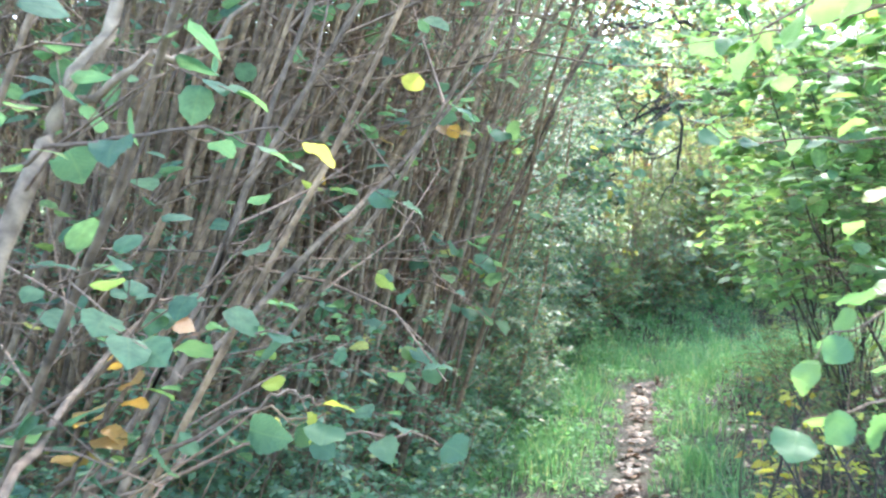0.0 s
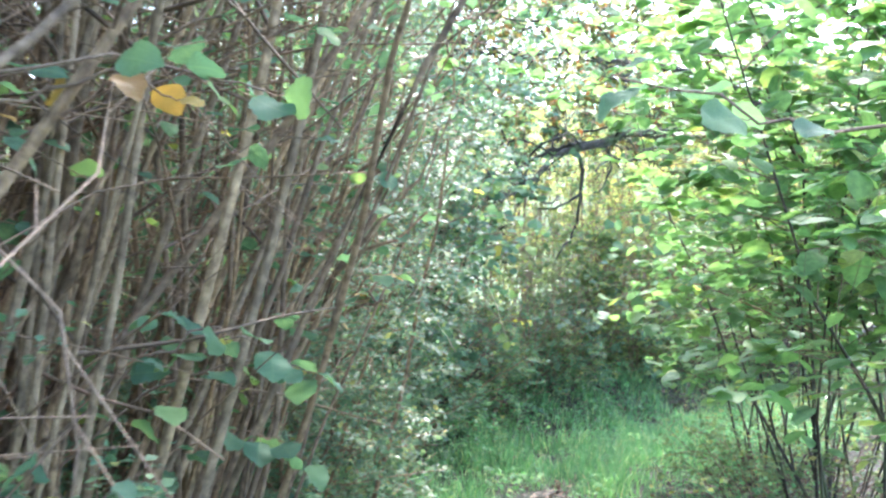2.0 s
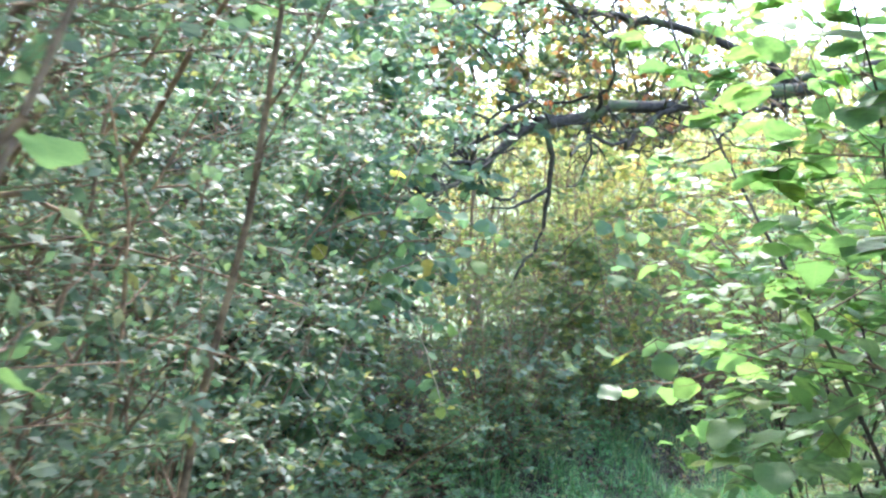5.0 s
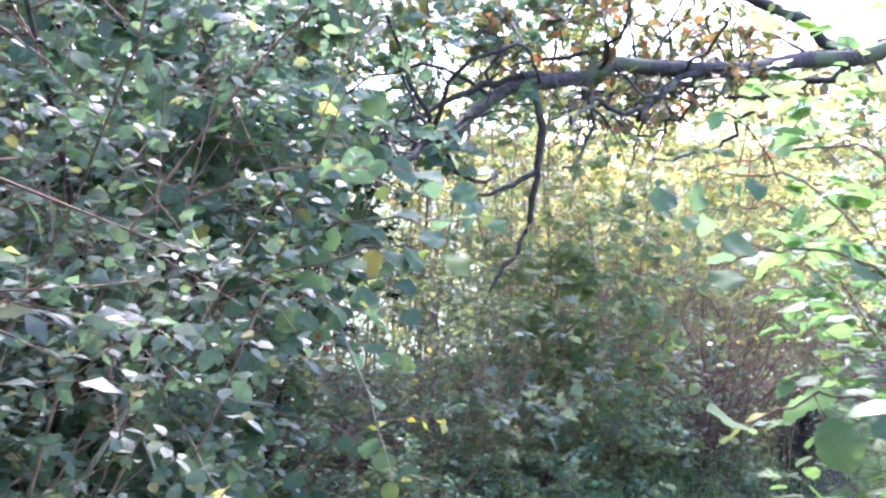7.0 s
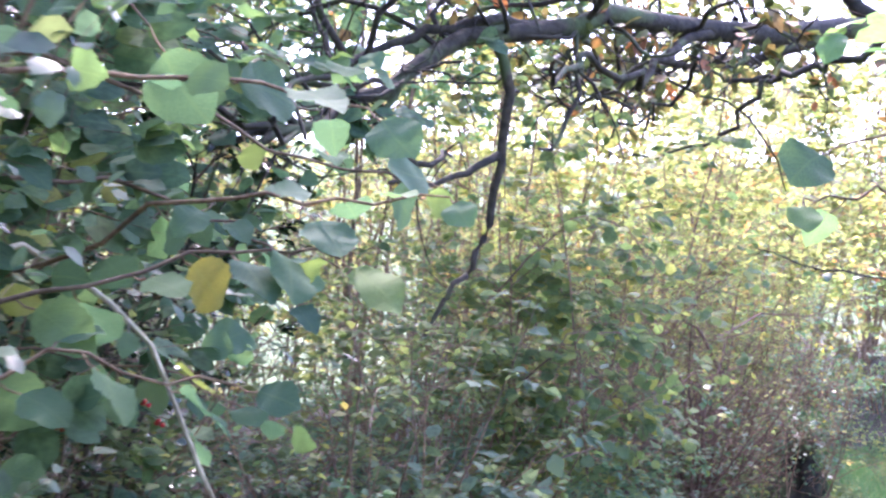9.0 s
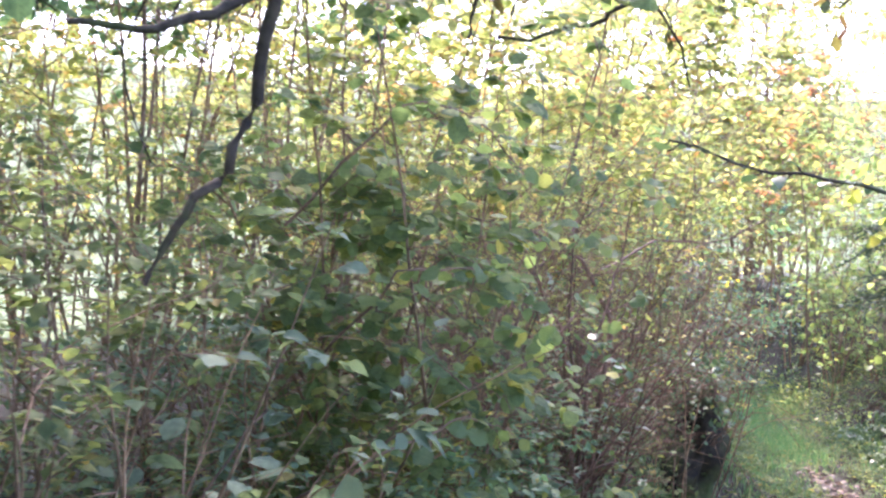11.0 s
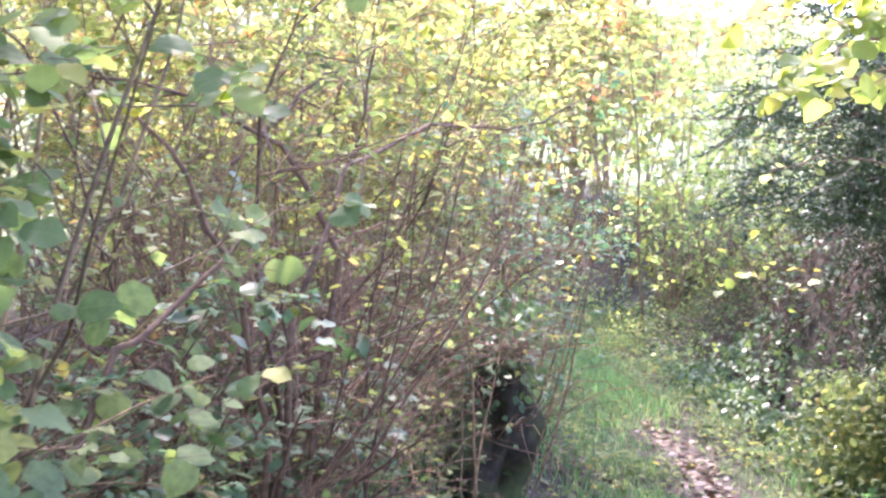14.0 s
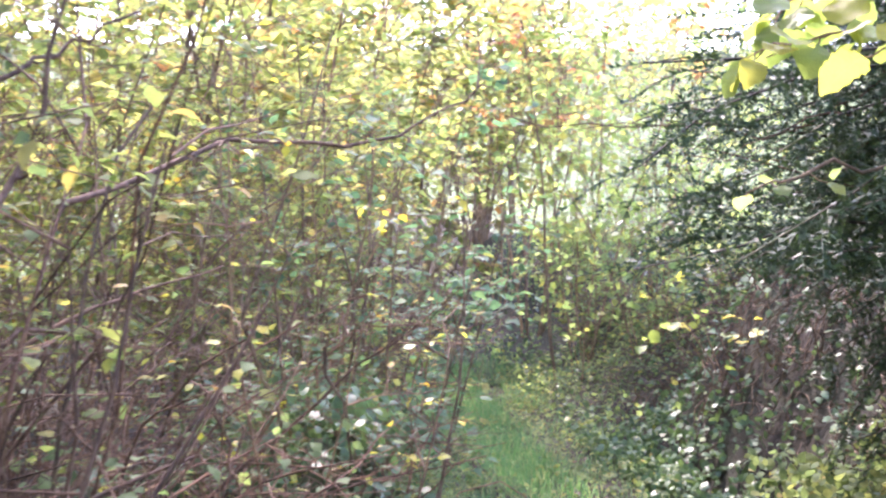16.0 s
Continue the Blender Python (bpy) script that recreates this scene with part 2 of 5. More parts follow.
def height(x, y):
    """The lie of the land."""
    x, y = np.asarray(x, float), np.asarray(y, float)
    d, side, along = off_trail(np.stack([x, y], -1))
    right, left = side > 0, side < 0
    late = smooth(y + 0.6 * x, 15.5, 19)
    h = np.where(left, 0.25 * smooth(d, 0.7, 2.2) + 0.1 * late * smooth(d, 0.6, 1.2), 0.0)
    h = h + np.where(left, 0.3 * smooth(along, 19.8, 22) * (1 - smooth(along, 27.5, 30)) * smooth(d, 0.35, 1.1), 0.0)
    h = h + np.where(right, 0.15 * smooth(d, 1.0, 3.0) + late * (1.3 * smooth(d, 0.7, 1.4) * (1 - smooth(along, 29.3, 31)) + 0.9 * smooth(d, 0.6, 2.4) * smooth(along, 29.3, 31)), 0.0)
    h = h * (1 - smooth(d, 6, 14)) - 0.03 * (1 - smooth(d, 0.05, 0.22))
    far = np.hypot(x - 4, y - 10)
    h = h + 19.0 * smooth(far, 14, 130) + 8 * smooth(far, 130, 600)
    return h + 0.03 * np.sin(1.7 * x + 0.6 * y) * np.cos(1.3 * y - 0.4 * x) * smooth(d, 0.2, 1.2)


def unit(v):
    return v / np.maximum(np.linalg.norm(v, axis=-1, keepdims=True), 1e-9)


def tri_mesh(name, verts, tris, mat, uv=None, soft=True):
    me = bpy.data.meshes.new(name)
    verts, tris = np.asarray(verts, np.float32).reshape(-1, 3), np.asarray(tris, np.int32).reshape(-1, 3)
    me.vertices.add(len(verts)); me.vertices.foreach_set("co", verts.ravel())
    me.loops.add(len(tris) * 3); me.loops.foreach_set("vertex_index", tris.ravel())
    me.polygons.add(len(tris))
    me.polygons.foreach_set("loop_start", np.arange(0, len(tris) * 3, 3, dtype=np.int32))
    me.polygons.foreach_set("use_smooth", np.full(len(tris), soft))
    if uv is not None:
        layer = me.uv_layers.new(name="uv")
        layer.data.foreach_set("uv", np.asarray(uv, np.float32)[tris.ravel()].ravel())
    me.update(calc_edges=True)
    if mat:
        me.materials.append(mat)
    return me


def child(name, mesh, parent, label="", kind=""):
    ob = new(name, mesh)
    ob.parent = parent
    return tagged(ob, label=label, kind=kind)


def tube_arrays(P, R, sides=5):
    """Tapered tubes along polylines P (n, k, 3) with radii R (n, k)."""
    n, k, _ = P.shape
    T = unit(np.gradient(P, axis=1))
    ref = np.where(np.abs(T[..., 2:3]) > 0.9, np.array([1.0, 0, 0]), np.array([0, 0, 1.0]))
    X = unit(np.cross(T, ref)); Y = np.cross(T, X)
    a = np.arange(sides) * 2 * np.pi / sides
    V = P[:, :, None] + R[:, :, None, None] * (np.cos(a)[:, None] * X[:, :, None] + np.sin(a)[:, None] * Y[:, :, None])
    base = (np.arange(n)[:, None, None] * k + np.arange(k - 1)[None, :, None]) * sides
    j, j2 = np.arange(sides), (np.arange(sides) + 1) % sides
    q = np.stack([base + j, base + j2, base + sides + j2, base + sides + j], -1).reshape(-1, 4)
    return V.reshape(-1, 3), np.concatenate([q[:, [0, 1, 2]], q[:, [0, 2, 3]]])


def tube_mesh(name, P, R, mat, sides=5):
    v, t = tube_arrays(P, R, sides)
    return tri_mesh(name, v, t, mat)


def grow(rng, start, way, length, k, wobble=0.15, lift=0.0):
    """Winding polylines (n, k, 3) from start, first in the direction way; lift bends them up (or down)."""
    n = len(start)
    P = np.zeros((n, k, 3)); P[:, 0] = start
    d = unit(way)
    step = (length / (k - 1))[:, None]
    for i in range(1, k):
        d = unit(d + wobble * rng.normal(size=(n, 3)) + np.array([0, 0, lift / (k - 1)]))
        P[:, i] = P[:, i - 1] + d * step
    return P


def along_line(P, which, u):
    k = P.shape[1]
    f = np.clip(u, 0, 0.999) * (k - 1)
    i = f.astype(int); w = (f - i)[:, None]
    a, b = P[which, i], P[which, i + 1]
    return a * (1 - w) + b * w, unit(b - a)


def leaf_shape(outline, fold=0.12, droop=0.18, serrate=0.0):
    """A leaf of unit length along y: outline is half its width at even steps; folded along the rib and drooping to the tip."""
    m = len(outline) + 1
    ys = np.linspace(0, 1, m + 1)
    mid = [(0, y, -droop * y * y) for y in ys]
    v = list(mid)
    for s in (-1, 1):
        for i, w in enumerate(outline):
            y = ys[i + 1] + (serrate if i % 2 else -serrate)
            v.append((s * w, y, fold * w / 0.4 * 0.4 - droop * y * y + 0.02 * s * (i % 2)))
    t = []
    for s, o in ((0, m + 1), (1, m + 1 + len(outline))):
        rows = [(0, o, 1)] + [(m - 1, o + len(outline) - 1, m)]
        for i in range(len(outline) - 1):
            rows += [(i + 1, o + i, o + i + 1), (i + 1, o + i + 1, i + 2)]
        t += [r if s else (r[0], r[2], r[1]) for r in rows]
    v = np.array(v, float)
    uv = np.stack([v[:, 0] + 0.5, v[:, 1]], -1)
    return v, np.array(t), uv


def blade_shape(sides, fold, droop):
    """A simple leaf for dense foliage: base, pairs of side points (half width, place along) and tip."""
    v = [(0, 0, 0)]
    for w, y in sides:
        v += [(-w, y, fold - droop * y * y), (w, y, fold - droop * y * y)]
    v.append((0, 1, -droop))
    tip = len(v) - 1
    t = [(0, 2, 1), (tip - 2, tip - 1, tip)]
    for i in range(1, tip - 2, 2):
        t += [(i, i + 1, i + 3), (i, i + 3, i + 2)]
    v = np.array(v, float)
    return v, np.array(t), np.stack([v[:, 0] + 0.5, v[:, 1]], -1)


SHAPES = {
    "hazel": blade_shape([(0.3, 0.1), (0.46, 0.42), (0.34, 0.78)], 0.07, 0.22),
    "hazel_fine": leaf_shape([0.22, 0.32, 0.41, 0.44, 0.49, 0.475, 0.495, 0.45, 0.435, 0.34, 0.27, 0.13], 0.1, 0.18, 0.012),
    "broad": blade_shape([(0.32, 0.3), (0.3, 0.68)], 0.05, 0.14),
    "small": blade_shape([(0.25, 0.5)], 0.08, 0.1),
    "far": blade_shape([(0.36, 0.48)], 0.08, 0.12),
    "oval_fine": leaf_shape([0.22, 0.34, 0.36, 0.26, 0.12], 0.15, 0.16),
    "oval": leaf_shape([0.28, 0.28], 0.16, 0.15),
    "ivy": leaf_shape([0.48, 0.3], 0.08, 0.1),
    "holly": blade_shape([(0.27, 0.3), (0.24, 0.66)], 0.12, 0.2),
    "holly_fine": leaf_shape([0.28, 0.2, 0.26], 0.25, 0.2),
}


def leaves_arrays(shape, pos, way, up, size):
    v, t, uv = SHAPES[shape]
    y = unit(way)
    x = unit(np.cross(y, up)); z = np.cross(x, y)
    V = pos[:, None] + size[:, None, None] * (v[None, :, 0:1] * x[:, None] + v[None, :, 1:2] * y[:, None] + v[None, :, 2:3] * z[:, None])
    T = t[None] + (np.arange(len(pos)) * len(v))[:, None, None]
    return V.reshape(-1, 3), T.reshape(-1, 3), np.tile(uv, (len(pos), 1))


def leaves_mesh(name, shape, pos, way, up, size, mat):
    v, t, uv = leaves_arrays(shape, pos, way, up, size)
    return tri_mesh(name, v, t, mat, uv)


def single_leaves(shape, mat, pos, way, up, size, parent):
    """Leaves as objects of their own, which share a few meshes."""
    fine = {"hazel": "hazel_fine", "broad": "oval_fine", "oval": "oval_fine", "small": "oval_fine", "far": "oval_fine", "holly": "holly_fine"}.get(shape, shape)
    key = (shape, mat.name)
    if key not in LEAF_MESHES:
        made = []
        for j, bend in enumerate((0.5, 0.9, 1.4, 2.1, 1.1)):
            v, t, uv = SHAPES[fine]
            w = v.copy(); w[:, 2] *= bend; w[:, 0] *= 1.12 - 0.14 * bend
            w[:, 0] += 0.09 * (j - 2) * w[:, 1] * (1 - w[:, 1])
            w[:, 2] += 0.13 * np.abs(v[:, 0]) * np.sin(9 * v[:, 1] + 2.1 * j + 2.5 * (v[:, 0] > 0)) + 0.12 * (j % 3 - 1) * v[:, 0]
            made.append(tri_mesh("leaf", w, t, mat, uv))
        LEAF_MESHES[key] = made
    y = unit(way); x = unit(np.cross(y, up)); z = np.cross(x, y)
    org = np.array(parent.location)
    for i in range(len(pos)):
        s = size[i]
        ob = new("leaf", LEAF_MESHES[key][i % 5])
        ob.parent = parent
        p = pos[i] - org
        ob.matrix_basis = Matrix(((x[i][0] * s, y[i][0] * s, z[i][0] * s, p[0]), (x[i][1] * s, y[i][1] * s, z[i][1] * s, p[1]),
                                  (x[i][2] * s, y[i][2] * s, z[i][2] * s, p[2]), (0, 0, 0, 1)))


LEAF_MESHES = {}


def base_empty(name, at, label, category, group=""):
    ob = new(name)
    ob.empty_display_size = 0.1
    ob.location = at
    return tagged(ob, label=label, category=category, group=group)


def shrub(name, label, x, y, seed, stems=14, tall=4.0, spread=0.35, lean=(0, 0), thick=0.016, bark=None, leaf=None, shape="hazel",
          size=0.08, leaves=900, branches=5, twigs=4, low=0.2, reach=0.28, lift=0.15, wobble=0.06, own=60, droop=0.35, disk=0.22,
          category="shrub", group="", twig_bark=None, room=0.36, flat=1.0, tilt=0.3, face=0.0):
    rng = np.random.default_rng(seed)
    bark, leaf, twig_bark = bark or BARK, leaf or HAZEL, twig_bark or TWIG
    z = float(height(x, y)) - 0.03
    root = base_empty(name, (x, y, z), label, category, group)
    org = np.array([x, y, z])
    phi, s = rng.uniform(0, 2 * np.pi, stems), np.sqrt(rng.uniform(0, 1, stems))
    start = np.stack([np.cos(phi) * s * disk, np.sin(phi) * s * disk, 0 * s], -1)
    way = np.stack([np.cos(phi) * s * spread + lean[0] + rng.normal(0, 0.05, stems), np.sin(phi) * s * spread + lean[1] + rng.normal(0, 0.05, stems), np.ones(stems)], -1)
    length = tall * rng.uniform(0.7, 1.1, stems)
    S = grow(rng, start, way, length, 10, wobble, lift)
    ok = clear(S + org, room * 0.8).all(1)
    S = S[ok]
    n = len(S)
    r = thick * rng.uniform(0.6, 1.25, n)
    R = r[:, None] * np.linspace(1, 0.22, 10)
    for i in range(n):
        child("stem", tube_mesh("stem", S[i:i + 1], R[i:i + 1], bark, 6 if thick > 0.0085 else 4), root)
    which = np.repeat(np.arange(n), branches)
    u = rng.uniform(low, 0.98, len(which))
    at, tan = along_line(S, which, u)
    side = rng.normal(size=at.shape) * np.array([1, 1, 0.35 * flat]) + np.array([lean[0], lean[1], 0.15])
    B = grow(rng, at, tan * 0.55 + unit(side), tall * reach * rng.uniform(0.35, 1.1, len(which)) * (1.15 - 0.5 * u), 4, 0.2, -0.15)
    keep = clear(B + org, room).all(1)
    B, rb = B[keep], (thick * 0.42 * rng.uniform(0.6, 1.1, len(which)))[keep]
    wt = np.repeat(np.arange(len(B)), twigs)
    at, tan = along_line(B, wt, rng.uniform(0.2, 1.0, len(wt)))
    Tw = grow(rng, at, tan * 0.7 + rng.normal(size=at.shape) * 0.6 * np.array([1, 1, 0.6]), tall * reach * rng.uniform(0.12, 0.45, len(wt)), 2, 0.2, -0.1)
    keep = clear(Tw + org, room).all(1)
    Tw = Tw[keep]
    v1, t1 = tube_arrays(B, rb[:, None] * np.linspace(1, 0.35, 4), 3)
    v2, t2 = tube_arrays(Tw, np.full((len(Tw), 1), thick * 0.16) * np.linspace(1, 0.5, 2), 3)
    child("twig_growth", tri_mesh("twig_growth", np.concatenate([v1, v2]), np.concatenate([t1, t2 + len(v1)]), twig_bark), root, kind="stuff")
    if leaves:
        total = len(Tw)
        pick = rng.integers(0, total, leaves)
        at, tan = along_line(Tw, pick, rng.uniform(0.15, 1.0, leaves))
        lw = unit(tan * np.array([1, 1, 0.4]) + rng.normal(size=at.shape) * np.array([0.8, 0.8, tilt]) - np.array([0, 0, 0.35 * droop]))
        up = np.array([0, -face, 1.0 - 0.3 * face]) + rng.normal(size=at.shape) * tilt
        sz = size * rng.uniform(0.55, 1.2, leaves)
        at = at + lw * 0.012
        keep = clear(at + org + lw * sz[:, None], room)
        at, lw, up, sz = at[keep], lw[keep], up[keep], sz[keep]
        d, _, _ = off_trail(at + org)
        order = np.argsort(d + 0.4 * np.abs(at[:, 2] + org[2] - 1.4))
        near, rest = order[:own], order[own:]
        single_leaves(shape, leaf, (at + org)[near], lw[near], up[near], sz[near], root)
        if len(rest):
            child("foliage", leaves_mesh("foliage", shape, at[rest], lw[rest], up[rest], sz[rest], leaf), root, kind="stuff")
    return root


def hanging_branch(root, points, seed, leaves, size, leaf=None, thick=0.005, bark=None, spread=0.06, shape="hazel", face=0.0):
    """A branch of a shrub along control points, with broad leaves on short twigs."""
    r = np.random.default_rng(seed)
    c = np.array(points, float)
    t = np.linspace(0, len(c) - 1.001, 14)
    i = t.astype(int); w = (t - i)[:, None]
    P = (c[i] * (1 - w) + c[i + 1] * w) - np.array(root.location)
    P[1:-1] += r.normal(0, 0.008, (12, 3))
    child("branch", tube_mesh("branch", P[None], (thick * np.linspace(1, 0.35, 14))[None], bark or TWIG, 6), root)
    u = np.linspace(0.12, 1.0, leaves)
    at, tan = along_line(P[None], np.zeros(leaves, int), u)
    out = unit(np.cross(tan, np.array([0, 0, 1.0]))) * np.where(np.arange(leaves) % 2, 1, -1)[:, None]
    way = unit(tan * 0.6 + out + r.normal(size=at.shape) * 0.35 - np.array([0, 0, 0.3]))
    pos = at + way * spread * r.uniform(0.2, 1.0, (leaves, 1))
    v, tr = tube_arrays(np.stack([at, (at + pos) / 2 - np.array([0, 0, 0.004]), pos], 1), np.full((leaves, 3), thick * 0.3), 3)
    child("twig_growth", tri_mesh("twig_growth", v, tr, bark or TWIG), root, kind="stuff")
    up = np.array([0, -face, 1.0 - 0.3 * face]) + r.normal(size=at.shape) * 0.45
    single_leaves(shape, leaf or HAZEL, pos + np.array(root.location), way, up, size * r.uniform(0.65, 1.15, leaves), root)


# ---- ground ----
def ground():
    def axis(a, b, step, far):
        core = np.arange(a, b + step, step)
        out = np.cumsum(step * 1.22 ** np.arange(1, 48))
        out = out[out < far]
        return np.r_[(a - out)[::-1], core, core[-1] + out]
    xs, ys = axis(-4, 13, 0.16, 1800), axis(-3, 24, 0.16, 1800)
    X, Y = np.meshgrid(xs, ys)
    Z = height(X, Y)
    nx, ny = len(xs), len(ys)
    i = (np.arange(ny - 1)[:, None] * nx + np.arange(nx - 1)[None]).ravel()
    t = np.concatenate([np.stack([i, i + 1, i + nx + 1], -1), np.stack([i, i + nx + 1, i + nx], -1)])
    mat, n, l, bsdf = nodes_of("ground")
    attr = n.new("ShaderNodeAttribute"); attr.attribute_name = "meadow"
    coord = n.new("ShaderNodeTexCoord")
    a = n.new("ShaderNodeTexNoise"); a.inputs["Scale"].default_value = 2.2; a.inputs["Detail"].default_value = 8
    b = n.new("ShaderNodeTexNoise"); b.inputs["Scale"].default_value = 35; b.inputs["Detail"].default_value = 6
    for tex in (a, b):
        l.new(coord.outputs["Object"], tex.inputs["Vector"])
    soil = ramp_node(n, [(0.3, (0.012, 0.008, 0.006)), (0.55, (0.03, 0.02, 0.014)), (0.75, (0.06, 0.04, 0.028))])
    l.new(b.outputs[0], soil.inputs[0])
    moss = n.new("ShaderNodeMixRGB"); moss.inputs[2].default_value = (0.035, 0.042, 0.02, 1)
    pick = ramp_node(n, [(0.36, (0, 0, 0)), (0.7, (0.65, 0.65, 0.65))])
    l.new(a.outputs[0], pick.inputs[0]); l.new(pick.outputs[0], moss.inputs[0]); l.new(soil.outputs[0], moss.inputs[1])
    field = ramp_node(n, [(0.3, (0.06, 0.1, 0.024)), (0.7, (0.105, 0.145, 0.042))])
    l.new(a.outputs[0], field.inputs[0])
    mix = n.new("ShaderNodeMixRGB")
    l.new(attr.outputs["Fac"], mix.inputs[0]); l.new(moss.outputs[0], mix.inputs[1]); l.new(field.outputs[0], mix.inputs[2])
    l.new(mix.outputs[0], bsdf.inputs["Base Color"])
    bsdf.inputs["Roughness"].default_value = 0.95
    bump = n.new("ShaderNodeBump"); bump.inputs["Distance"].default_value = 0.03; bump.inputs["Strength"].default_value = 0.8
    l.new(b.outputs[0], bump.inputs["Height"]); l.new(bump.outputs[0], bsdf.inputs["Normal"])
    me = tri_mesh("ground", np.stack([X, Y, Z], -1), t, mat)
    far = np.hypot(X - 4, Y - 10).ravel()
    at = me.attributes.new("meadow", "FLOAT", "POINT")
    at.data.foreach_set("value", (smooth(far, 10.5, 13) * smooth(off_trail(np.stack([X.ravel(), Y.ravel()], -1))[0], 3.2, 5)).astype(np.float32))
    tagged(new("ground", me), "earth bank and meadow with moss and leaf litter", "ground", kind="structure")


ground()
rng = np.random.default_rng(5)


def trail_points(n, rng, a, b, lo, hi, side=0):
    """Random places along the trail from a to b metres, from lo to hi metres off its middle."""
    seg = np.linalg.norm(np.diff(TRAIL, axis=0), axis=1)
    run = np.r_[0, np.cumsum(seg)]
    s = rng.uniform(a, b, n)
    i = np.clip(np.searchsorted(run, s) - 1, 0, len(seg) - 1)
    d = (TRAIL[i + 1] - TRAIL[i]) / seg[i][:, None]
    p = TRAIL[i] + d * (s - run[i])[:, None]
    off = rng.uniform(lo, hi, n) * (rng.choice([-1, 1], n) if side == 0 else side)
    return np.stack([p[:, 0] + d[:, 1] * off, p[:, 1] - d[:, 0] * off], -1), s, off


def on_ground(p, lift=0.0):
    return np.concatenate([p, (height(p[:, 0], p[:, 1]) + lift)[:, None]], 1)


def trail_litter():
    p, s, off = trail_points(14000, rng, 9, 36, 0, 0.26)
    keep = rng.uniform(size=len(p)) < (np.exp(-(off / np.where(s > 22, 0.085, 0.062)) ** 2) + 0.03) * (1 - 0.75 * smooth(s, 18.8, 20.0) * (1 - smooth(s, 24.5, 26.5))) * (1 - smooth(s, 28, 30))
    dry, _, _ = trail_points(3600, rng, 12, 19.5, 0.6, 2.4, 1)
    q, s, off = trail_points(15000, rng, 22, 36, 0.1, 1.4)
    q = q[((off < 0.7) | (s < 24.5)) & (rng.uniform(size=len(q)) < np.where((off > -0.7) & (s > 23.5), 0.05, 0.22))]
    slope, _, _ = trail_points(4200, rng, 19.6, 24.5, 0.5, 2.2, -1)
    p = on_ground(np.concatenate([p[keep], dry, q, slope]), 0.012)
    n = len(p)
    a = rng.uniform(0, 2 * np.pi, n)
    way = np.stack([np.cos(a), np.sin(a), rng.normal(0, 0.2, n)], -1)
    up = np.array([0, 0, 1.0]) + rng.normal(size=(n, 3)) * 0.3
    me = leaves_mesh("leaf_litter", "broad", p, way, up, rng.uniform(0.032, 0.066, n), DEAD)
    tagged(new("leaf_litter", me), "brown fallen leaves lying along the narrow footpath", "leaf litter", kind="stuff")


def blades(p, tall, lean, width, rng, mat, name):
    n = len(p)
    a = rng.uniform(0, 2 * np.pi, n)
    h = np.stack([np.cos(a), np.sin(a), 0 * a], -1)
    w = np.stack([-np.sin(a), np.cos(a), 0 * a], -1) * width[:, None]
    up = np.array([0, 0, 1.0])
    b1 = p + up * (tall * 0.5)[:, None] + h * (lean * 0.3)[:, None]
    tip = p + up * (tall * rng.uniform(0.8, 1.0, n))[:, None] + h * lean[:, None]
    V = np.stack([p - w, p + w, b1 - w * 0.8, b1 + w * 0.8, tip], 1).reshape(-1, 3)
    t = np.array([(0, 1, 3), (0, 3, 2), (2, 3, 4)])
    T = (t[None] + 5 * np.arange(n)[:, None, None]).reshape(-1, 3)
    return tri_mesh(name, V, T, mat)


def grass():
    p, s, off = trail_points(95000, rng, 11, 36, 0.1, 1.4)
    clump = np.array([noise.noise(Vector((x * 2.2, y * 2.2, 0))) for x, y in p])
    late = smooth(s, 21, 25)
    keep = rng.uniform(size=len(p)) < (0.75 + 0.9 * clump) * (1 - np.where(off < 0, 0.15, 0.5) * late) * (1 - 0.8 * smooth(np.abs(off), 0.9, 1.35)) * (1 - 0.85 * smooth(off, np.where(s > 14.5, 0.3, 0.55), np.where(s > 14.5, 0.6, 0.85)) * (s < 19.5)) * (1 - 0.92 * smooth(off, 0.6, 0.85) * (s > 24.5))
    p, off, clump = on_ground(p[keep], -0.01), off[keep], clump[keep]
    n = len(p)
    tall = rng.uniform(0.05, 0.14, n) * (1 + 1.3 * clump) * (0.45 + 0.9 * smooth(np.abs(off), 0.12, 0.4)) * (1 - 0.35 * late[keep])
    wide, lean = rng.uniform(0.002, 0.0052, n), tall * rng.uniform(0.2, 0.9, n)
    for name, pick, mat, label in (("grass", (s[keep] < 22.5) | (off < 0) | (s[keep] > 26.5), GRASS, "lush green grass on both verges of the footpath"), ("dry_grass", (s[keep] >= 22.5) & (off >= 0) & (s[keep] <= 26.5), GRASS_DRY, "thin yellowish grass on the sunlit verges past the bend")):
        tagged(new(name, blades(p[pick], tall[pick], lean[pick], wide[pick], rng, mat, name)), label, "grass", kind="stuff")


def grown_over():
    p, s, off = trail_points(18000, rng, 18.6, 35, 0, 0.22)
    p = on_ground(p[rng.uniform(size=len(p)) < (1 - 0.8 * smooth(s, 23, 25)) * smooth(s, 18.6, 19.6) * (1 - smooth(s, 25.5, 26.5)) + smooth(s, 28.6, 30)], -0.01)
    n = len(p)
    tall = rng.uniform(0.06, 0.17, n)
    me = blades(p, tall, tall * rng.uniform(0.2, 0.9, n), rng.uniform(0.0018, 0.0042, n), rng, GRASS, "trodden_grass")
    tagged(new("trodden_grass", me), "short green grass growing over the footpath", "grass", kind="stuff")


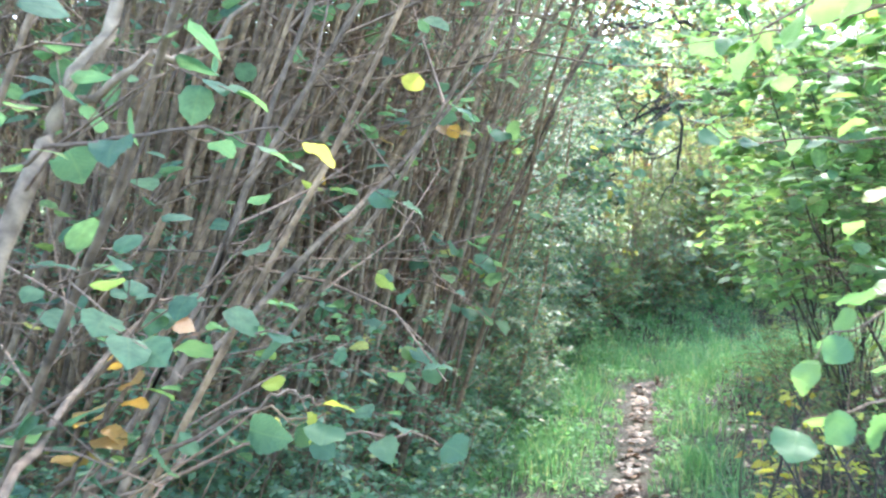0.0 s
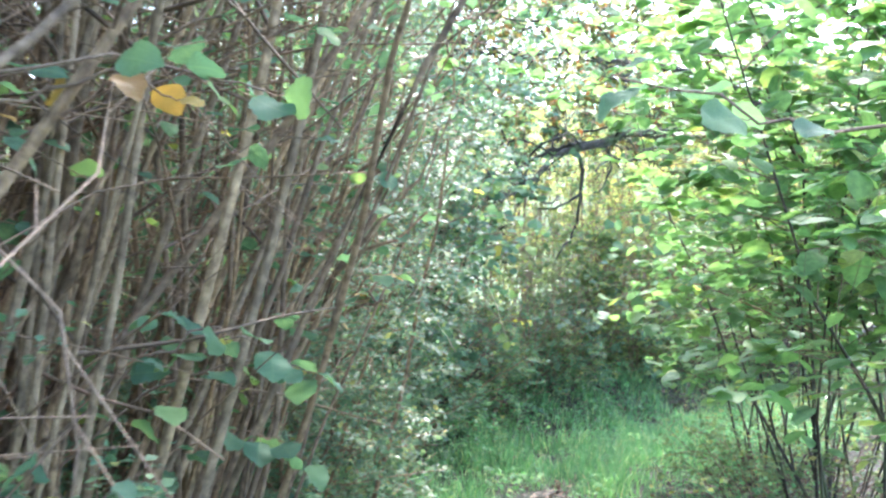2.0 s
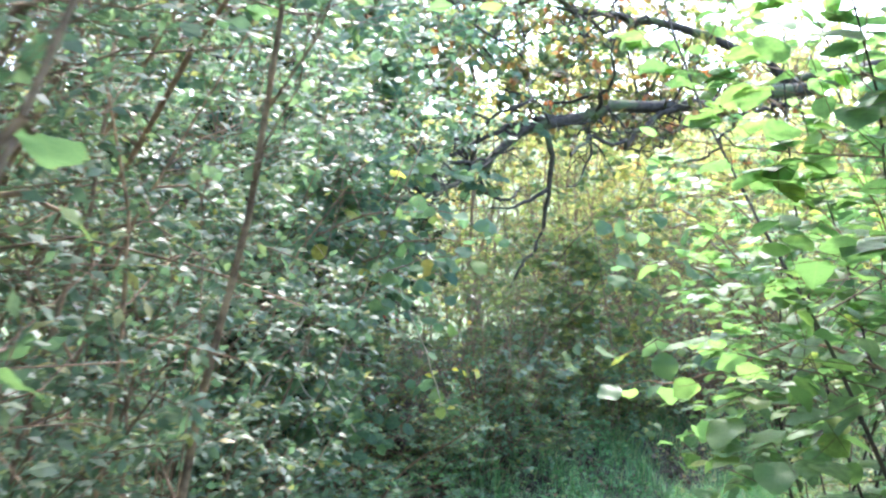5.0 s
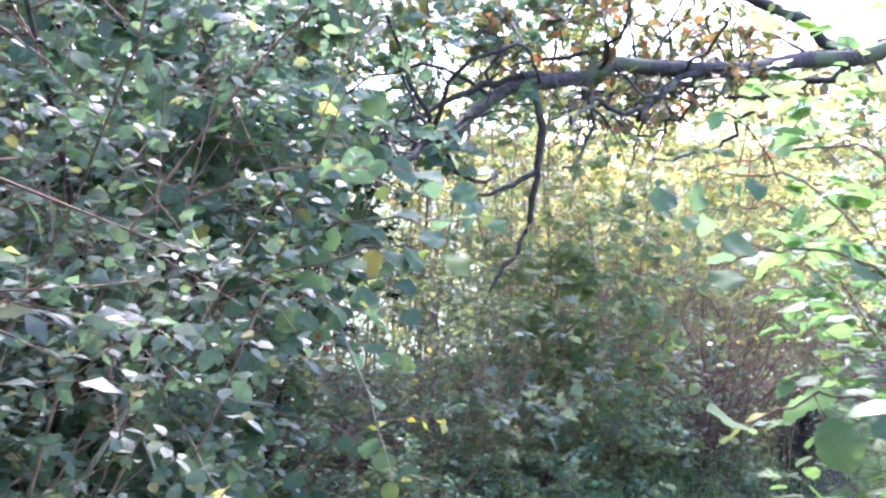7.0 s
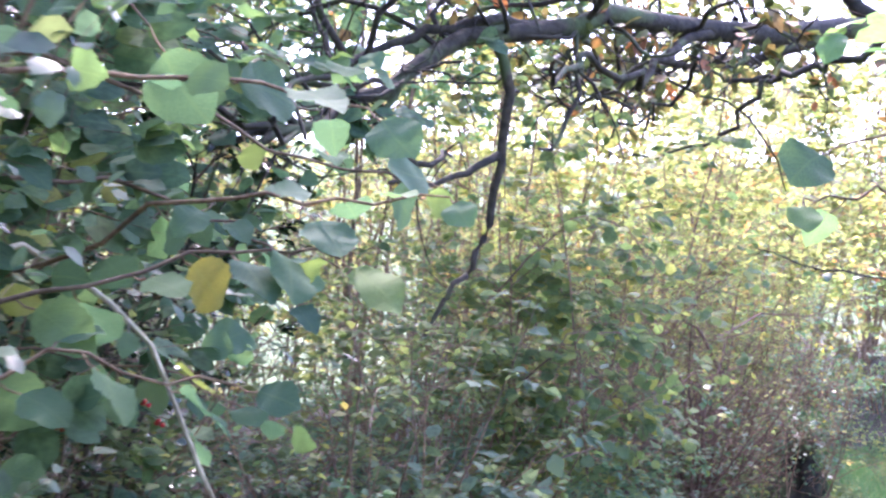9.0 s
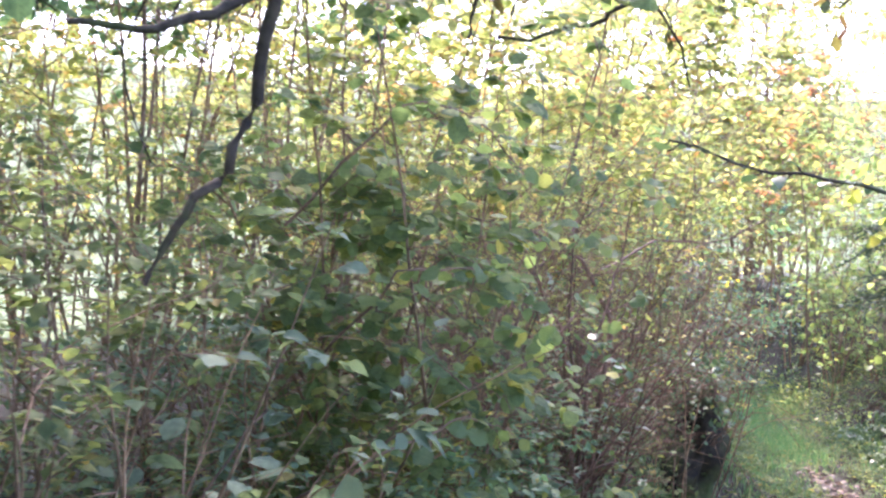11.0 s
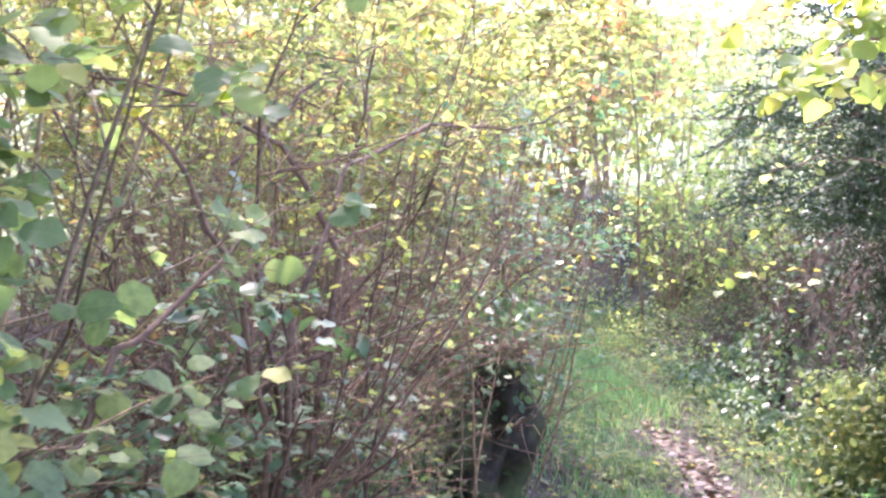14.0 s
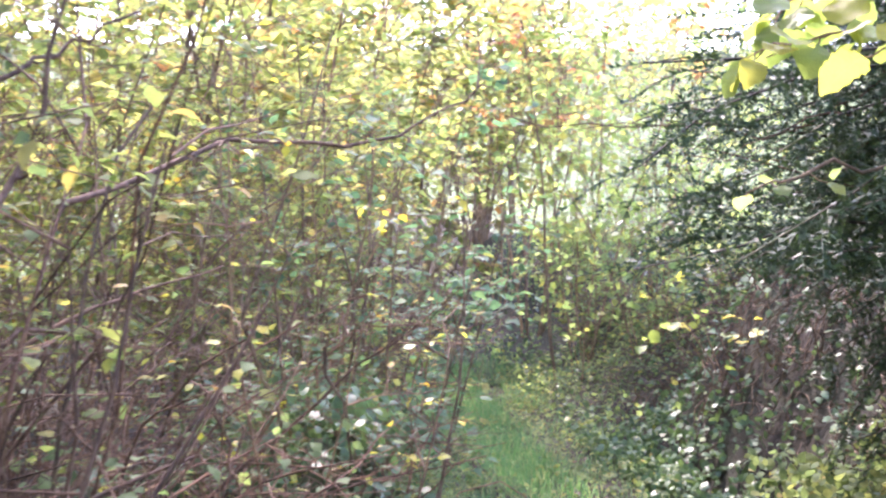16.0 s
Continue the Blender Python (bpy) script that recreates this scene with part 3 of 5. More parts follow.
def verge_herbs():
    """Small broad-leaved weeds among the grass, thickest away from the trodden line."""
    p, s, off = trail_points(76000, rng, 11.5, 34, 0.13, 1.6)
    q, s2, off2 = trail_points(3500, rng, 23, 35, 0.0, 0.4)
    p, off = np.concatenate([p, q]), np.concatenate([off, off2])
    clump = np.array([noise.noise(Vector((x * 1.7, y * 1.7, 9))) for x, y in p])
    keep = rng.uniform(size=len(p)) < np.clip(0.42 + 1.3 * clump + 0.5 * smooth(np.abs(off), 0.35, 0.9), 0, 1)
    keep &= ~((off > np.where(np.r_[s, s2] > 14.5, 0.45, 0.75)) & (np.r_[s, s2] < 19.5) & (rng.uniform(size=len(p)) < 0.75))
    keep &= ~((np.r_[s, s2] > 23.8) & (off > 0.62) & (np.r_[s, s2] < 31))
    p, off, clump = p[keep], off[keep], clump[keep]
    n = len(p)
    at = on_ground(p) + np.array([0, 0, 1.0]) * (rng.uniform(0.1, 1, (n, 1)) * (0.09 + 0.3 * smooth(np.abs(off), 0.3, 1.0) * (0.7 + clump))[:, None])
    a = rng.uniform(0, 2 * np.pi, n)
    way = np.stack([np.cos(a), np.sin(a), rng.normal(0, 0.3, n)], -1)
    up = np.array([0, 0, 1.0]) + rng.normal(size=(n, 3)) * 0.35
    size, late = rng.uniform(0.022, 0.052, n), np.r_[s, s2][keep] > 22.5
    for name, pick, mat, label in (("verge_weeds", ~late, HERB, "low broad-leaved weeds among the grass of the verges"), ("dull_weeds", late, DULL, "dull green weeds on the sunlit verges past the bend")):
        tagged(new(name, leaves_mesh(name, "far", at[pick], way[pick], up[pick], size[pick], mat)), label, "weeds", kind="stuff")


trail_litter()
verge_herbs()
grass()
grown_over()

# ---- left side: hazel coppice ----
COPPICE = "hazel stools beside the path"
stools = []
for k, (x, y, lx, ly, n, tall) in enumerate([
        (-0.95, 2.3, 0.4, 0.05, 14, 3.6), (-1.1, 3.6, 0.3, 0.05, 34, 4.2), (-0.8, 5.0, 0.12, 0.0, 40, 4.4), (-0.3, 5.85, 0.12, 0.0, 16, 4.2),
        (-1.9, 4.6, 0.15, 0.0, 24, 4.6), (-1.7, 6.6, 0.2, 0.0, 24, 4.8), (-2.4, 8.2, 0.15, 0.0, 24, 5.0), (-1.0, 8.0, 0.2, 0.0, 22, 4.8),
        (-2.9, 6.2, 0.1, 0.0, 22, 4.8), (-3.4, 9.8, 0.1, 0.0, 22, 5.0), (-1.6, 10.2, 0.1, 0.0, 22, 4.8), (-0.6, 12.4, 0.1, 0.0, 20, 4.6), (-2.6, 12.5, 0.1, 0.0, 20, 5.0)]):
    stools.append(shrub("hazel_bush", "many-stemmed hazel stool with brown stems and sparse leaves", x, y, 100 + k, n, tall, 0.38, (lx, ly),
                        0.0155 if k not in (0, 3) else 0.012, shape="hazel" if k < 4 else "far", size=0.064, leaves=620 if k < 4 else 1400, branches=6, twigs=4, low=0.16, own=45 if k < 4 else 0, group=COPPICE, category="hazel", wobble=0.085))
for k, (x, y, lx, n, sp) in enumerate([(-0.62, 4.7, 0.05, 30, 0.2), (-0.38, 5.3, 0.06, 24, 0.16), (-1.0, 4.1, 0.1, 22, 0.2), (-0.9, 5.9, 0.06, 26, 0.2), (-0.3, 5.1, 0.26, 14, 0.2)]):
    shrub("hazel_bush", "old hazel stool with upright pale brown stems", x, y, 120 + k, n, 4.3, sp, (lx, -0.02), 0.0165, bark=PALE_BARK if k % 2 == 0 else BARK, size=0.06, leaves=260,
          branches=4, twigs=3, low=0.3, own=12, group=COPPICE, category="hazel", wobble=0.05, disk=0.34)
hanging_branch(stools[0], [(-0.55, 1.6, 1.42), (-0.25, 1.57, 1.53), (-0.08, 1.58, 1.575), (0.07, 1.62, 1.585)], 21, 7, 0.068)
hanging_branch(stools[0], [(-0.6, 2.0, 1.0), (-0.25, 2.0, 1.2), (-0.08, 2.0, 1.26), (0.03, 2.03, 1.23)], 22, 7, 0.072)
hanging_branch(stools[0], [(-0.6, 2.0, 0.6), (-0.3, 2.05, 0.92), (-0.05, 2.08, 1.08), (0.08, 2.12, 1.09)], 23, 6, 0.078)
hanging_branch(stools[0], [(-0.45, 1.95, 0.8), (-0.32, 1.96, 0.98), (-0.25, 1.97, 1.06), (-0.2, 1.97, 1.08)], 29, 4, 0.095)
hanging_branch(stools[0], [(-0.5, 2.3, 0.8), (-0.1, 2.4, 0.98), (0.15, 2.42, 1.0), (0.27, 2.42, 0.98)], 20, 6, 0.075)
hanging_branch(stools[0], [(-0.38, 1.45, 0.75), (-0.34, 1.56, 1.25), (-0.3, 1.69, 1.52), (-0.27, 1.74, 1.64), (-0.17, 1.81, 1.85), (-0.08, 1.88, 2.1)], 24, 2, 0.06, thick=0.021, bark=PALE_BARK)
hanging_branch(stools[0], [(-0.28, 1.74, 1.61), (-0.17, 1.77, 1.68), (-0.07, 1.84, 1.74), (0.03, 1.9, 1.85)], 19, 3, 0.06, thick=0.008, bark=PALE_BARK)
hanging_branch(stools[0], [(-0.5, 1.45, 0.85), (-0.32, 1.62, 1.06), (-0.3, 1.87, 1.16), (-0.22, 2.05, 1.3)], 18, 2, 0.06, thick=0.011, bark=BARK)
hanging_branch(stools[1], [(-0.5, 2.8, 0.9), (-0.07, 3.0, 1.35), (0.14, 3.3, 1.58), (0.46, 3.57, 2.02)], 16, 6, 0.06, thick=0.012, bark=BARK)
hanging_branch(stools[1], [(-0.5, 3.6, 0.9), (-0.2, 3.75, 1.15), (0.1, 3.8, 1.05), (0.22, 3.8, 0.95)], 25, 12, 0.075)
hanging_branch(stools[1], [(-0.6, 3.4, 1.45), (-0.1, 3.7, 1.7), (0.25, 3.95, 1.78), (0.42, 4.0, 1.74)], 26, 14, 0.075)
hanging_branch(stools[2], [(-0.4, 4.8, 0.7), (0.05, 4.95, 1.12), (0.3, 5.0, 1.24), (0.45, 5.0, 1.2)], 27, 15, 0.082)
hanging_branch(stools[2], [(-0.3, 5.0, 0.5), (0.1, 5.15, 0.95), (0.3, 5.15, 1.05), (0.45, 5.1, 0.97)], 17, 14, 0.085)
hanging_branch(stools[2], [(-0.3, 4.6, 0.8), (0.05, 4.7, 1.2), (0.25, 4.75, 1.32), (0.38, 4.75, 1.28)], 15, 12, 0.08)
hanging_branch(stools[2], [(-0.6, 4.9, 1.6), (-0.1, 5.2, 2.0), (0.3, 5.5, 2.15), (0.6, 5.8, 2.1)], 28, 16, 0.08)

for k, pts in enumerate([[(-0.1, 5.9, 0.6), (0.2, 6.5, 1.4), (0.37, 6.59, 1.65), (0.556, 6.58, 1.75), (0.77, 6.55, 1.91)],
                         [(-0.1, 5.95, 0.7), (0.2, 6.5, 1.4), (0.37, 6.58, 1.5), (0.49, 6.58, 1.59), (0.69, 6.56, 1.61)],
                         [(-0.1, 6.0, 0.5), (0.2, 6.5, 1.1), (0.37, 6.55, 1.22), (0.51, 6.55, 1.29), (0.65, 6.56, 1.42)],
                         [(-0.15, 5.8, 0.5), (0.1, 6.1, 1.2), (0.2, 6.2, 1.6), (0.33, 6.25, 1.95), (0.4, 6.3, 2.3)],
                         [(-0.2, 5.7, 0.5), (0.0, 5.9, 1.1), (0.15, 6.0, 1.45), (0.35, 6.1, 1.75), (0.6, 6.2, 2.1)]]):
    hanging_branch(stools[3], pts, 160 + k, 7, 0.066, thick=0.012, bark=BARK)
fan_stool = shrub("hazel_bush", "hazel stool fanning out over the path edge with bare brown stems", -0.02, 5.72, 126, 26, 4.0, 0.24, (0.09, 0.02), 0.0125, bark=BARK, size=0.06, leaves=330,
                  branches=5, twigs=4, low=0.3, own=20, group=COPPICE, category="hazel", wobble=0.06, disk=0.2, room=0.42)
for k in range(13):
    a, b = k / 12.0, 0.5 + 0.5 * math.sin(2.4 * k)
    hanging_branch(fan_stool, [(0.0 + 0.06 * b, 5.68 + 0.1 * a, 0.1), (0.08 + 0.1 * a, 5.68 + 0.2 * a, 0.75), (0.14 + 0.3 * a, 5.62 + 0.4 * a + 0.1 * b, 1.36 - 0.1 * a), (0.22 + 0.5 * a, 5.6 + 0.45 * a + 0.1 * b, 1.9 - 0.2 * a),
                               (0.3 + 0.5 * a, 5.6 + 0.45 * a + 0.1 * b, 2.5 - 0.5 * a)], 170 + k, 4, 0.058, thick=0.009 + 0.006 * b, bark=PALE_BARK if k % 3 == 0 else BARK)
for k, pts in enumerate([[(0.05, 5.85, 0.6), (0.25, 6.12, 1.21), (0.37, 6.11, 1.23), (0.51, 6.1, 1.28), (0.61, 6.09, 1.35), (0.66, 6.08, 1.42)],
                         [(0.05, 5.85, 0.5), (0.27, 6.1, 1.14), (0.41, 6.1, 1.22), (0.56, 6.09, 1.3), (0.66, 6.08, 1.34)],
                         [(0.05, 5.85, 0.6), (0.21, 6.1, 1.13), (0.34, 6.1, 1.27), (0.5, 6.09, 1.41), (0.6, 6.08, 1.58), (0.71, 6.07, 1.65), (0.78, 6.06, 1.76), (0.83, 6.05, 1.92)],
                         [(0.1, 5.8, 0.8), (0.18, 6.0, 1.32), (0.37, 6.05, 1.41), (0.54, 6.08, 1.72), (0.65, 6.07, 1.85), (0.75, 6.06, 2.02)],
                         [(0.1, 5.8, 0.7), (0.45, 6.06, 1.25), (0.58, 6.06, 1.5), (0.7, 6.06, 1.55), (0.8, 6.05, 1.64)],
                         [(-0.15, 5.9, 0.7), (-0.06, 5.95, 1.11), (0.06, 6.0, 1.34), (0.12, 6.05, 1.48), (0.27, 6.06, 1.56), (0.44, 6.07, 1.65)],
                         [(0.05, 5.7, 0.8), (0.22, 5.57, 1.35), (0.3, 5.6, 1.5), (0.37, 5.6, 1.7), (0.44, 5.62, 1.9), (0.5, 5.64, 2.15)]]):
    hanging_branch(fan_stool, pts, 190 + k, 5, 0.058, ORANGE if k == 0 else None, thick=0.013, bark=BARK if k < 5 else OAK if k == 5 else PALE_BARK)
# Leafy tops mostly above the view, added to shade the stools below.
for k, (x, y) in enumerate([(-1.3, 3.0), (-0.8, 4.4), (-1.2, 5.8), (-0.5, 6.8), (-2.2, 4.0), (-1.8, 7.6)]):
    shrub("hazel_bush", "added tall hazel stool whose high leafy top shades the stems below", x, y, 130 + k, 6, 5.0, 0.3, (0.1, 0), 0.015, shape="far", size=0.085, leaves=1900, branches=12, twigs=5, low=0.62, reach=0.24,
          own=0, group=COPPICE, category="hazel", wobble=0.06)
for k in range(11):
    shrub("hedge_bush", "dense dark green hedge shrub behind the hazel stools", -3.6 - 0.7 * (k % 2), 1.2 + 1.3 * k, 150 + k, 12, 4.8, 0.35, (0, 0), 0.014, leaf=BRAMBLE,
          shape="far", size=0.09, leaves=2600, branches=8, twigs=3, low=0.03, reach=0.25, own=0, group="hedge behind the stools", category="shrub")

hanging_branch(stools[0], [(-0.36, 1.95, 0.98), (-0.3, 1.96, 1.07), (-0.25, 1.97, 1.16), (-0.2, 1.98, 1.27)], 90, 12, 0.058, ORANGE, spread=0.02)
hanging_branch(stools[0], [(-0.35, 2.05, 0.95), (-0.05, 2.08, 1.1), (0.02, 2.1, 1.13), (0.06, 2.1, 1.11)], 91, 5, 0.055, YELLOWED, spread=0.03)
hanging_branch(stools[1], [(-0.3, 3.7, 1.5), (0.05, 3.9, 1.7), (0.2, 3.95, 1.76), (0.28, 3.96, 1.72)], 92, 6, 0.06, ORANGE, spread=0.03)

# ---- left side: small-leaved thicket ----
for k, (x, y, tall, leaves) in enumerate([(0.35, 7.2, 2.6, 13000), (0.5, 8.2, 2.9, 13000), (-0.35, 8.6, 3.6, 8000), (-0.15, 7.0, 2.6, 11000), (0.4, 9.35, 3.1, 10000)]):
    shrub("blackthorn_bush", "dense blackthorn bush with small glossy grey-green leaves and pale twigs", x, y, 200 + k, 16, tall * 1.12, 0.6, (0.12, -0.05) if k in (0, 2, 3) else (-0.04, 0.0), 0.011 if k in (0, 2, 3) else 0.005,
          leaf=SMALL, shape="small" if k < 4 else "broad", tilt=0.45, droop=0.1, face=0.35, size=0.037, leaves=int(leaves * 1.5), branches=12, twigs=6, low=0.02, reach=0.27, own=14, group="blackthorn beside the path",
          category="blackthorn", wobble=0.12)

# ---- left side: hazel and holly at the bend ----
bend = []
for k, (x, y, tall, leaves) in enumerate([(0.35, 10.6, 2.7, 4200), (0.6, 11.5, 3.6, 6000), (0.7, 12.9, 3.3, 1600)]):
    bend.append(shrub("hazel_bush", "hazel bush with broad dull green leaves over the path", x, y, 230 + k, 12, tall, 0.42, (0.06, 0.0), 0.0055, face=0.7, room=0.85,
                      size=0.078, leaves=leaves, branches=11, twigs=5, low=0.04, own=50, group="hazel at the bend", category="hazel"))
hanging_branch(bend[0], [(0.75, 10.0, 0.8), (1.2, 10.7, 1.62), (1.45, 10.8, 1.5), (1.62, 10.8, 1.15), (1.7, 10.8, 0.9)], 31, 8, 0.08, thick=0.008, bark=PALE)
hanging_branch(bend[1], [(1.1, 10.9, 1.5), (1.5, 10.45, 1.68), (1.72, 10.33, 1.68), (1.89, 10.3, 1.7)], 32, 10, 0.085, face=0.8)
hanging_branch(bend[0], [(0.9, 10.0, 1.6), (1.3, 10.05, 1.78), (1.55, 10.08, 1.8), (1.73, 10.09, 1.78)], 11, 10, 0.085, face=0.8)
hanging_branch(bend[0], [(0.9, 10.1, 1.3), (1.3, 10.2, 1.52), (1.58, 10.3, 1.6), (1.74, 10.33, 1.6)], 10, 12, 0.085, face=0.8)
hanging_branch(bend[0], [(0.85, 10.0, 1.1), (1.2, 10.1, 1.38), (1.4, 10.15, 1.45), (1.6, 10.2, 1.42)], 9, 12, 0.085, face=0.8)
for k, pts in enumerate([[(1.1, 9.9, 0.85), (1.01, 9.92, 1.11), (0.96, 9.93, 1.2), (0.89, 9.92, 1.24)], [(1.3, 10.05, 1.17), (1.13, 10.04, 1.2), (0.97, 10.03, 1.21), (0.86, 9.9, 1.32)],
                         [(1.25, 10.0, 0.85), (1.13, 10.02, 1.04), (1.03, 10.03, 1.18), (0.98, 10.03, 1.3)]]):
    hanging_branch(bend[0], pts, 140 + k, 2, 0.03, thick=0.005, bark=PALE, spread=0.03)
hanging_branch(bend[0], [(0.7, 9.9, 1.7), (1.0, 10.1, 1.95), (1.25, 10.2, 2.0), (1.45, 10.3, 1.9)], 33, 10, 0.1, face=0.8)
for k, (y, z) in enumerate([(9.95, 1.05), (10.1, 1.35), (10.25, 1.7), (10.4, 2.05), (10.6, 0.85), (10.7, 1.2)]):
    hanging_branch(bend[0], [(0.6, y - 0.1, z - 0.15), (0.9, y + 0.1, z + 0.05), (1.15, y + 0.25, z), (1.35 - 0.05 * k, y + 0.4, z - 0.12)], 60 + k, 11, 0.09, face=0.8)
for k, (y, z) in enumerate([(11.2, 1.0), (11.4, 1.35), (11.6, 1.65), (11.7, 2.0)]):
    hanging_branch(bend[1], [(0.8, y - 0.1, z - 0.15), (1.15, y + 0.05, z + 0.05), (1.5, y + 0.1, z), (1.8, y + 0.1, z - 0.12)], 70 + k, 14, 0.09, face=0.9)
hanging_branch(bend[0], [(1.1, 10.5, 1.9), (1.5, 10.7, 1.86), (1.75, 10.68, 1.78), (1.95, 10.62, 1.75)], 80, 6, 0.09, face=0.8)
hanging_branch(bend[0], [(1.1, 10.6, 1.7), (1.4, 10.75, 1.72), (1.6, 10.76, 1.66), (1.72, 10.74, 1.62)], 81, 6, 0.09, face=0.8)
for k, (x, y, tall) in enumerate([(0.4, 12.4, 4.0), (-0.2, 13.2, 4.2), (0.2, 14.3, 3.8)]):
    shrub("hawthorn_bush", "dense hawthorn bush with dark green leaves", x, y, 270 + k, 12, tall, 0.45, (0, 0), 0.012, leaf=DULL, shape="far", size=0.05, leaves=7000,
          branches=13, twigs=6, low=0.03, reach=0.26, own=8, group="hawthorn at the bend", category="hawthorn")
for k, (x, y) in enumerate([(0.2, 13.9), (1.4, 15.2), (2.6, 16.2), (-1.0, 12.8), (3.6, 16.9), (0.6, 16.2), (-0.8, 15.0)]):
    shrub("hazel_tree", "tall hazel with slender stems and a thin leafy top", x, y, 280 + k, 6, 5.6 + 0.4 * (k % 2), 0.16, (0, -0.03), 0.014, leaf=HAZEL, shape="far", size=0.085,
          leaves=6000, branches=14, twigs=3, low=0.42, reach=0.22, own=0, group="tall hazel", category="tree")
hanging_branch(bend[1], [(1.3, 11.5, 0.7), (1.65, 11.5, 0.95), (1.85, 11.45, 1.02), (1.97, 11.4, 1.0)], 93, 8, 0.055, YELLOWED, spread=0.03, shape="oval")
bramble = shrub("bramble_bush", "tall bramble with pale bluish leaves at the bend", 2.2, 12.75, 275, 9, 1.3, 0.5, (0.05, -0.1), 0.006, leaf=PALE_LEAF, shape="broad", size=0.075, leaves=420,
                branches=6, twigs=3, low=0.15, reach=0.3, lift=-0.5, own=60, category="bramble")
holly = shrub("holly_bush", "dark glossy holly bush with red berries", 0.5, 10.8, 250, 8, 2.3, 0.4, (0.05, -0.05), 0.014, leaf=HOLLY, shape="holly",
              size=0.055, leaves=3800, branches=14, twigs=6, low=0.02, reach=0.26, own=40, category="holly", bark=OAK)
shrub("holly_bush", "dark glossy holly bush at the bend", 1.2, 12.15, 251, 8, 2.1, 0.3, (0.02, -0.02), 0.012, leaf=HOLLY, shape="holly", size=0.05, leaves=3600, branches=14, twigs=6, low=0.02, reach=0.24,
      own=20, category="holly", bark=OAK)

hanging_branch(holly, [(0.75, 10.9, 1.0), (1.15, 11.05, 1.22), (1.38, 11.12, 1.3), (1.5, 11.16, 1.28)], 94, 12, 0.05, HOLLY, spread=0.03, shape="holly")


def berries(root, places):
    """Red berries on short stalks, three to a cluster."""
    bm = bmesh.new()
    bmesh.ops.create_icosphere(bm, subdivisions=2, radius=0.0055)
    me = bpy.data.meshes.new("berry")
    bm.to_mesh(me); bm.free()
    me.materials.append(BERRY)
    for x, y, z in places:
        for dx, dy, dz in ((0, 0, 0), (0.011, 0.004, -0.004), (0.003, -0.011, 0.005)):
            child("berry", me, root, "small red berry").location = Vector((x + dx, y + dy, z + dz)) - root.location


berries(holly, [(1.49, 11.13, 1.27), (1.42, 11.1, 1.29), (1.3, 11.07, 1.26), (1.46, 11.12, 1.31)])

# ---- right side: hazel with sunlight in its leaf colour ----
sunny = []
for k, (x, y, lx, ly, n, tall, leaves) in enumerate([(2.85, 5.3, -0.06, 0.0, 9, 3.2, 2600), (2.85, 6.9, -0.12, -0.05, 13, 3.5, 3500), (3.1, 8.2, -0.15, -0.1, 13, 3.3, 3500),
                                                     (3.3, 9.6, -0.1, -0.1, 10, 2.8, 2000), (2.1, 2.6, -0.1, 0.0, 6, 3.0, 500)]):
    sunny.append(shrub("hazel_bush", "hazel bush with broad leaves coloured bright for sunlight", x, y, 300 + k, n, tall, 0.42, (lx, ly), 0.008,
                       leaf=HAZEL_LIT, size=0.076, leaves=int(leaves * 1.4), branches=15, twigs=5, low=0.36, reach=0.3, own=100 if k < 3 else 40, group="sunlit hazel",
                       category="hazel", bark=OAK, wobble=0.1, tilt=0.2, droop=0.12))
hanging_branch(sunny[4], [(1.6, 1.6, 2.0), (1.1, 1.5, 1.95), (0.85, 1.5, 1.78), (0.72, 1.55, 1.72)], 35, 8, 0.06, HAZEL_LIT)
hanging_branch(sunny[4], [(1.8, 2.5, 2.05), (1.35, 2.5, 1.98), (1.08, 2.6, 1.88), (0.85, 2.7, 1.86)], 36, 11, 0.085, HAZEL_LIT)
hanging_branch(sunny[4], [(2.2, 3.0, 1.9), (1.7, 3.2, 1.9), (1.38, 3.3, 1.86), (1.16, 3.4, 1.86)], 37, 11, 0.08, HAZEL_LIT)
hanging_branch(sunny[4], [(2.1, 3.4, 1.6), (1.62, 3.75, 1.71), (1.32, 3.88, 1.7), (1.15, 3.92, 1.73), (1.02, 4.2, 1.82)], 82, 10, 0.095, HAZEL)
hanging_branch(sunny[3], [(3.1, 9.7, 1.6), (2.75, 9.8, 1.9), (2.52, 9.83, 1.88), (2.33, 9.86, 1.82)], 83, 5, 0.085, HAZEL, face=0.9)
hanging_branch(sunny[3], [(3.1, 10.1, 1.5), (2.8, 10.4, 1.8), (2.65, 10.46, 1.79), (2.55, 10.47, 1.77)], 84, 5, 0.09, HAZEL, face=0.8)
hanging_branch(sunny[3], [(2.9, 9.4, 1.0), (2.5, 9.1, 1.3), (2.25, 9.06, 1.32), (2.1, 9.07, 1.26)], 85, 7, 0.1, HAZEL, face=0.5)
hanging_branch(sunny[3], [(2.9, 9.5, 1.3), (2.5, 9.35, 1.6), (2.3, 9.33, 1.6), (2.18, 9.33, 1.56)], 86, 7, 0.09, HAZEL, face=0.5)
hanging_branch(sunny[3], [(3.0, 9.9, 1.5), (2.65, 10.0, 1.85), (2.47, 10.01, 1.83), (2.34, 10.04, 1.78)], 87, 5, 0.08, HAZEL, face=0.9)
hanging_branch(sunny[4], [(1.7, 2.3, 1.2), (1.3, 2.15, 1.32), (1.08, 2.1, 1.3), (0.98, 2.1, 1.24)], 13, 9, 0.075, HAZEL_LIT, face=0.7)
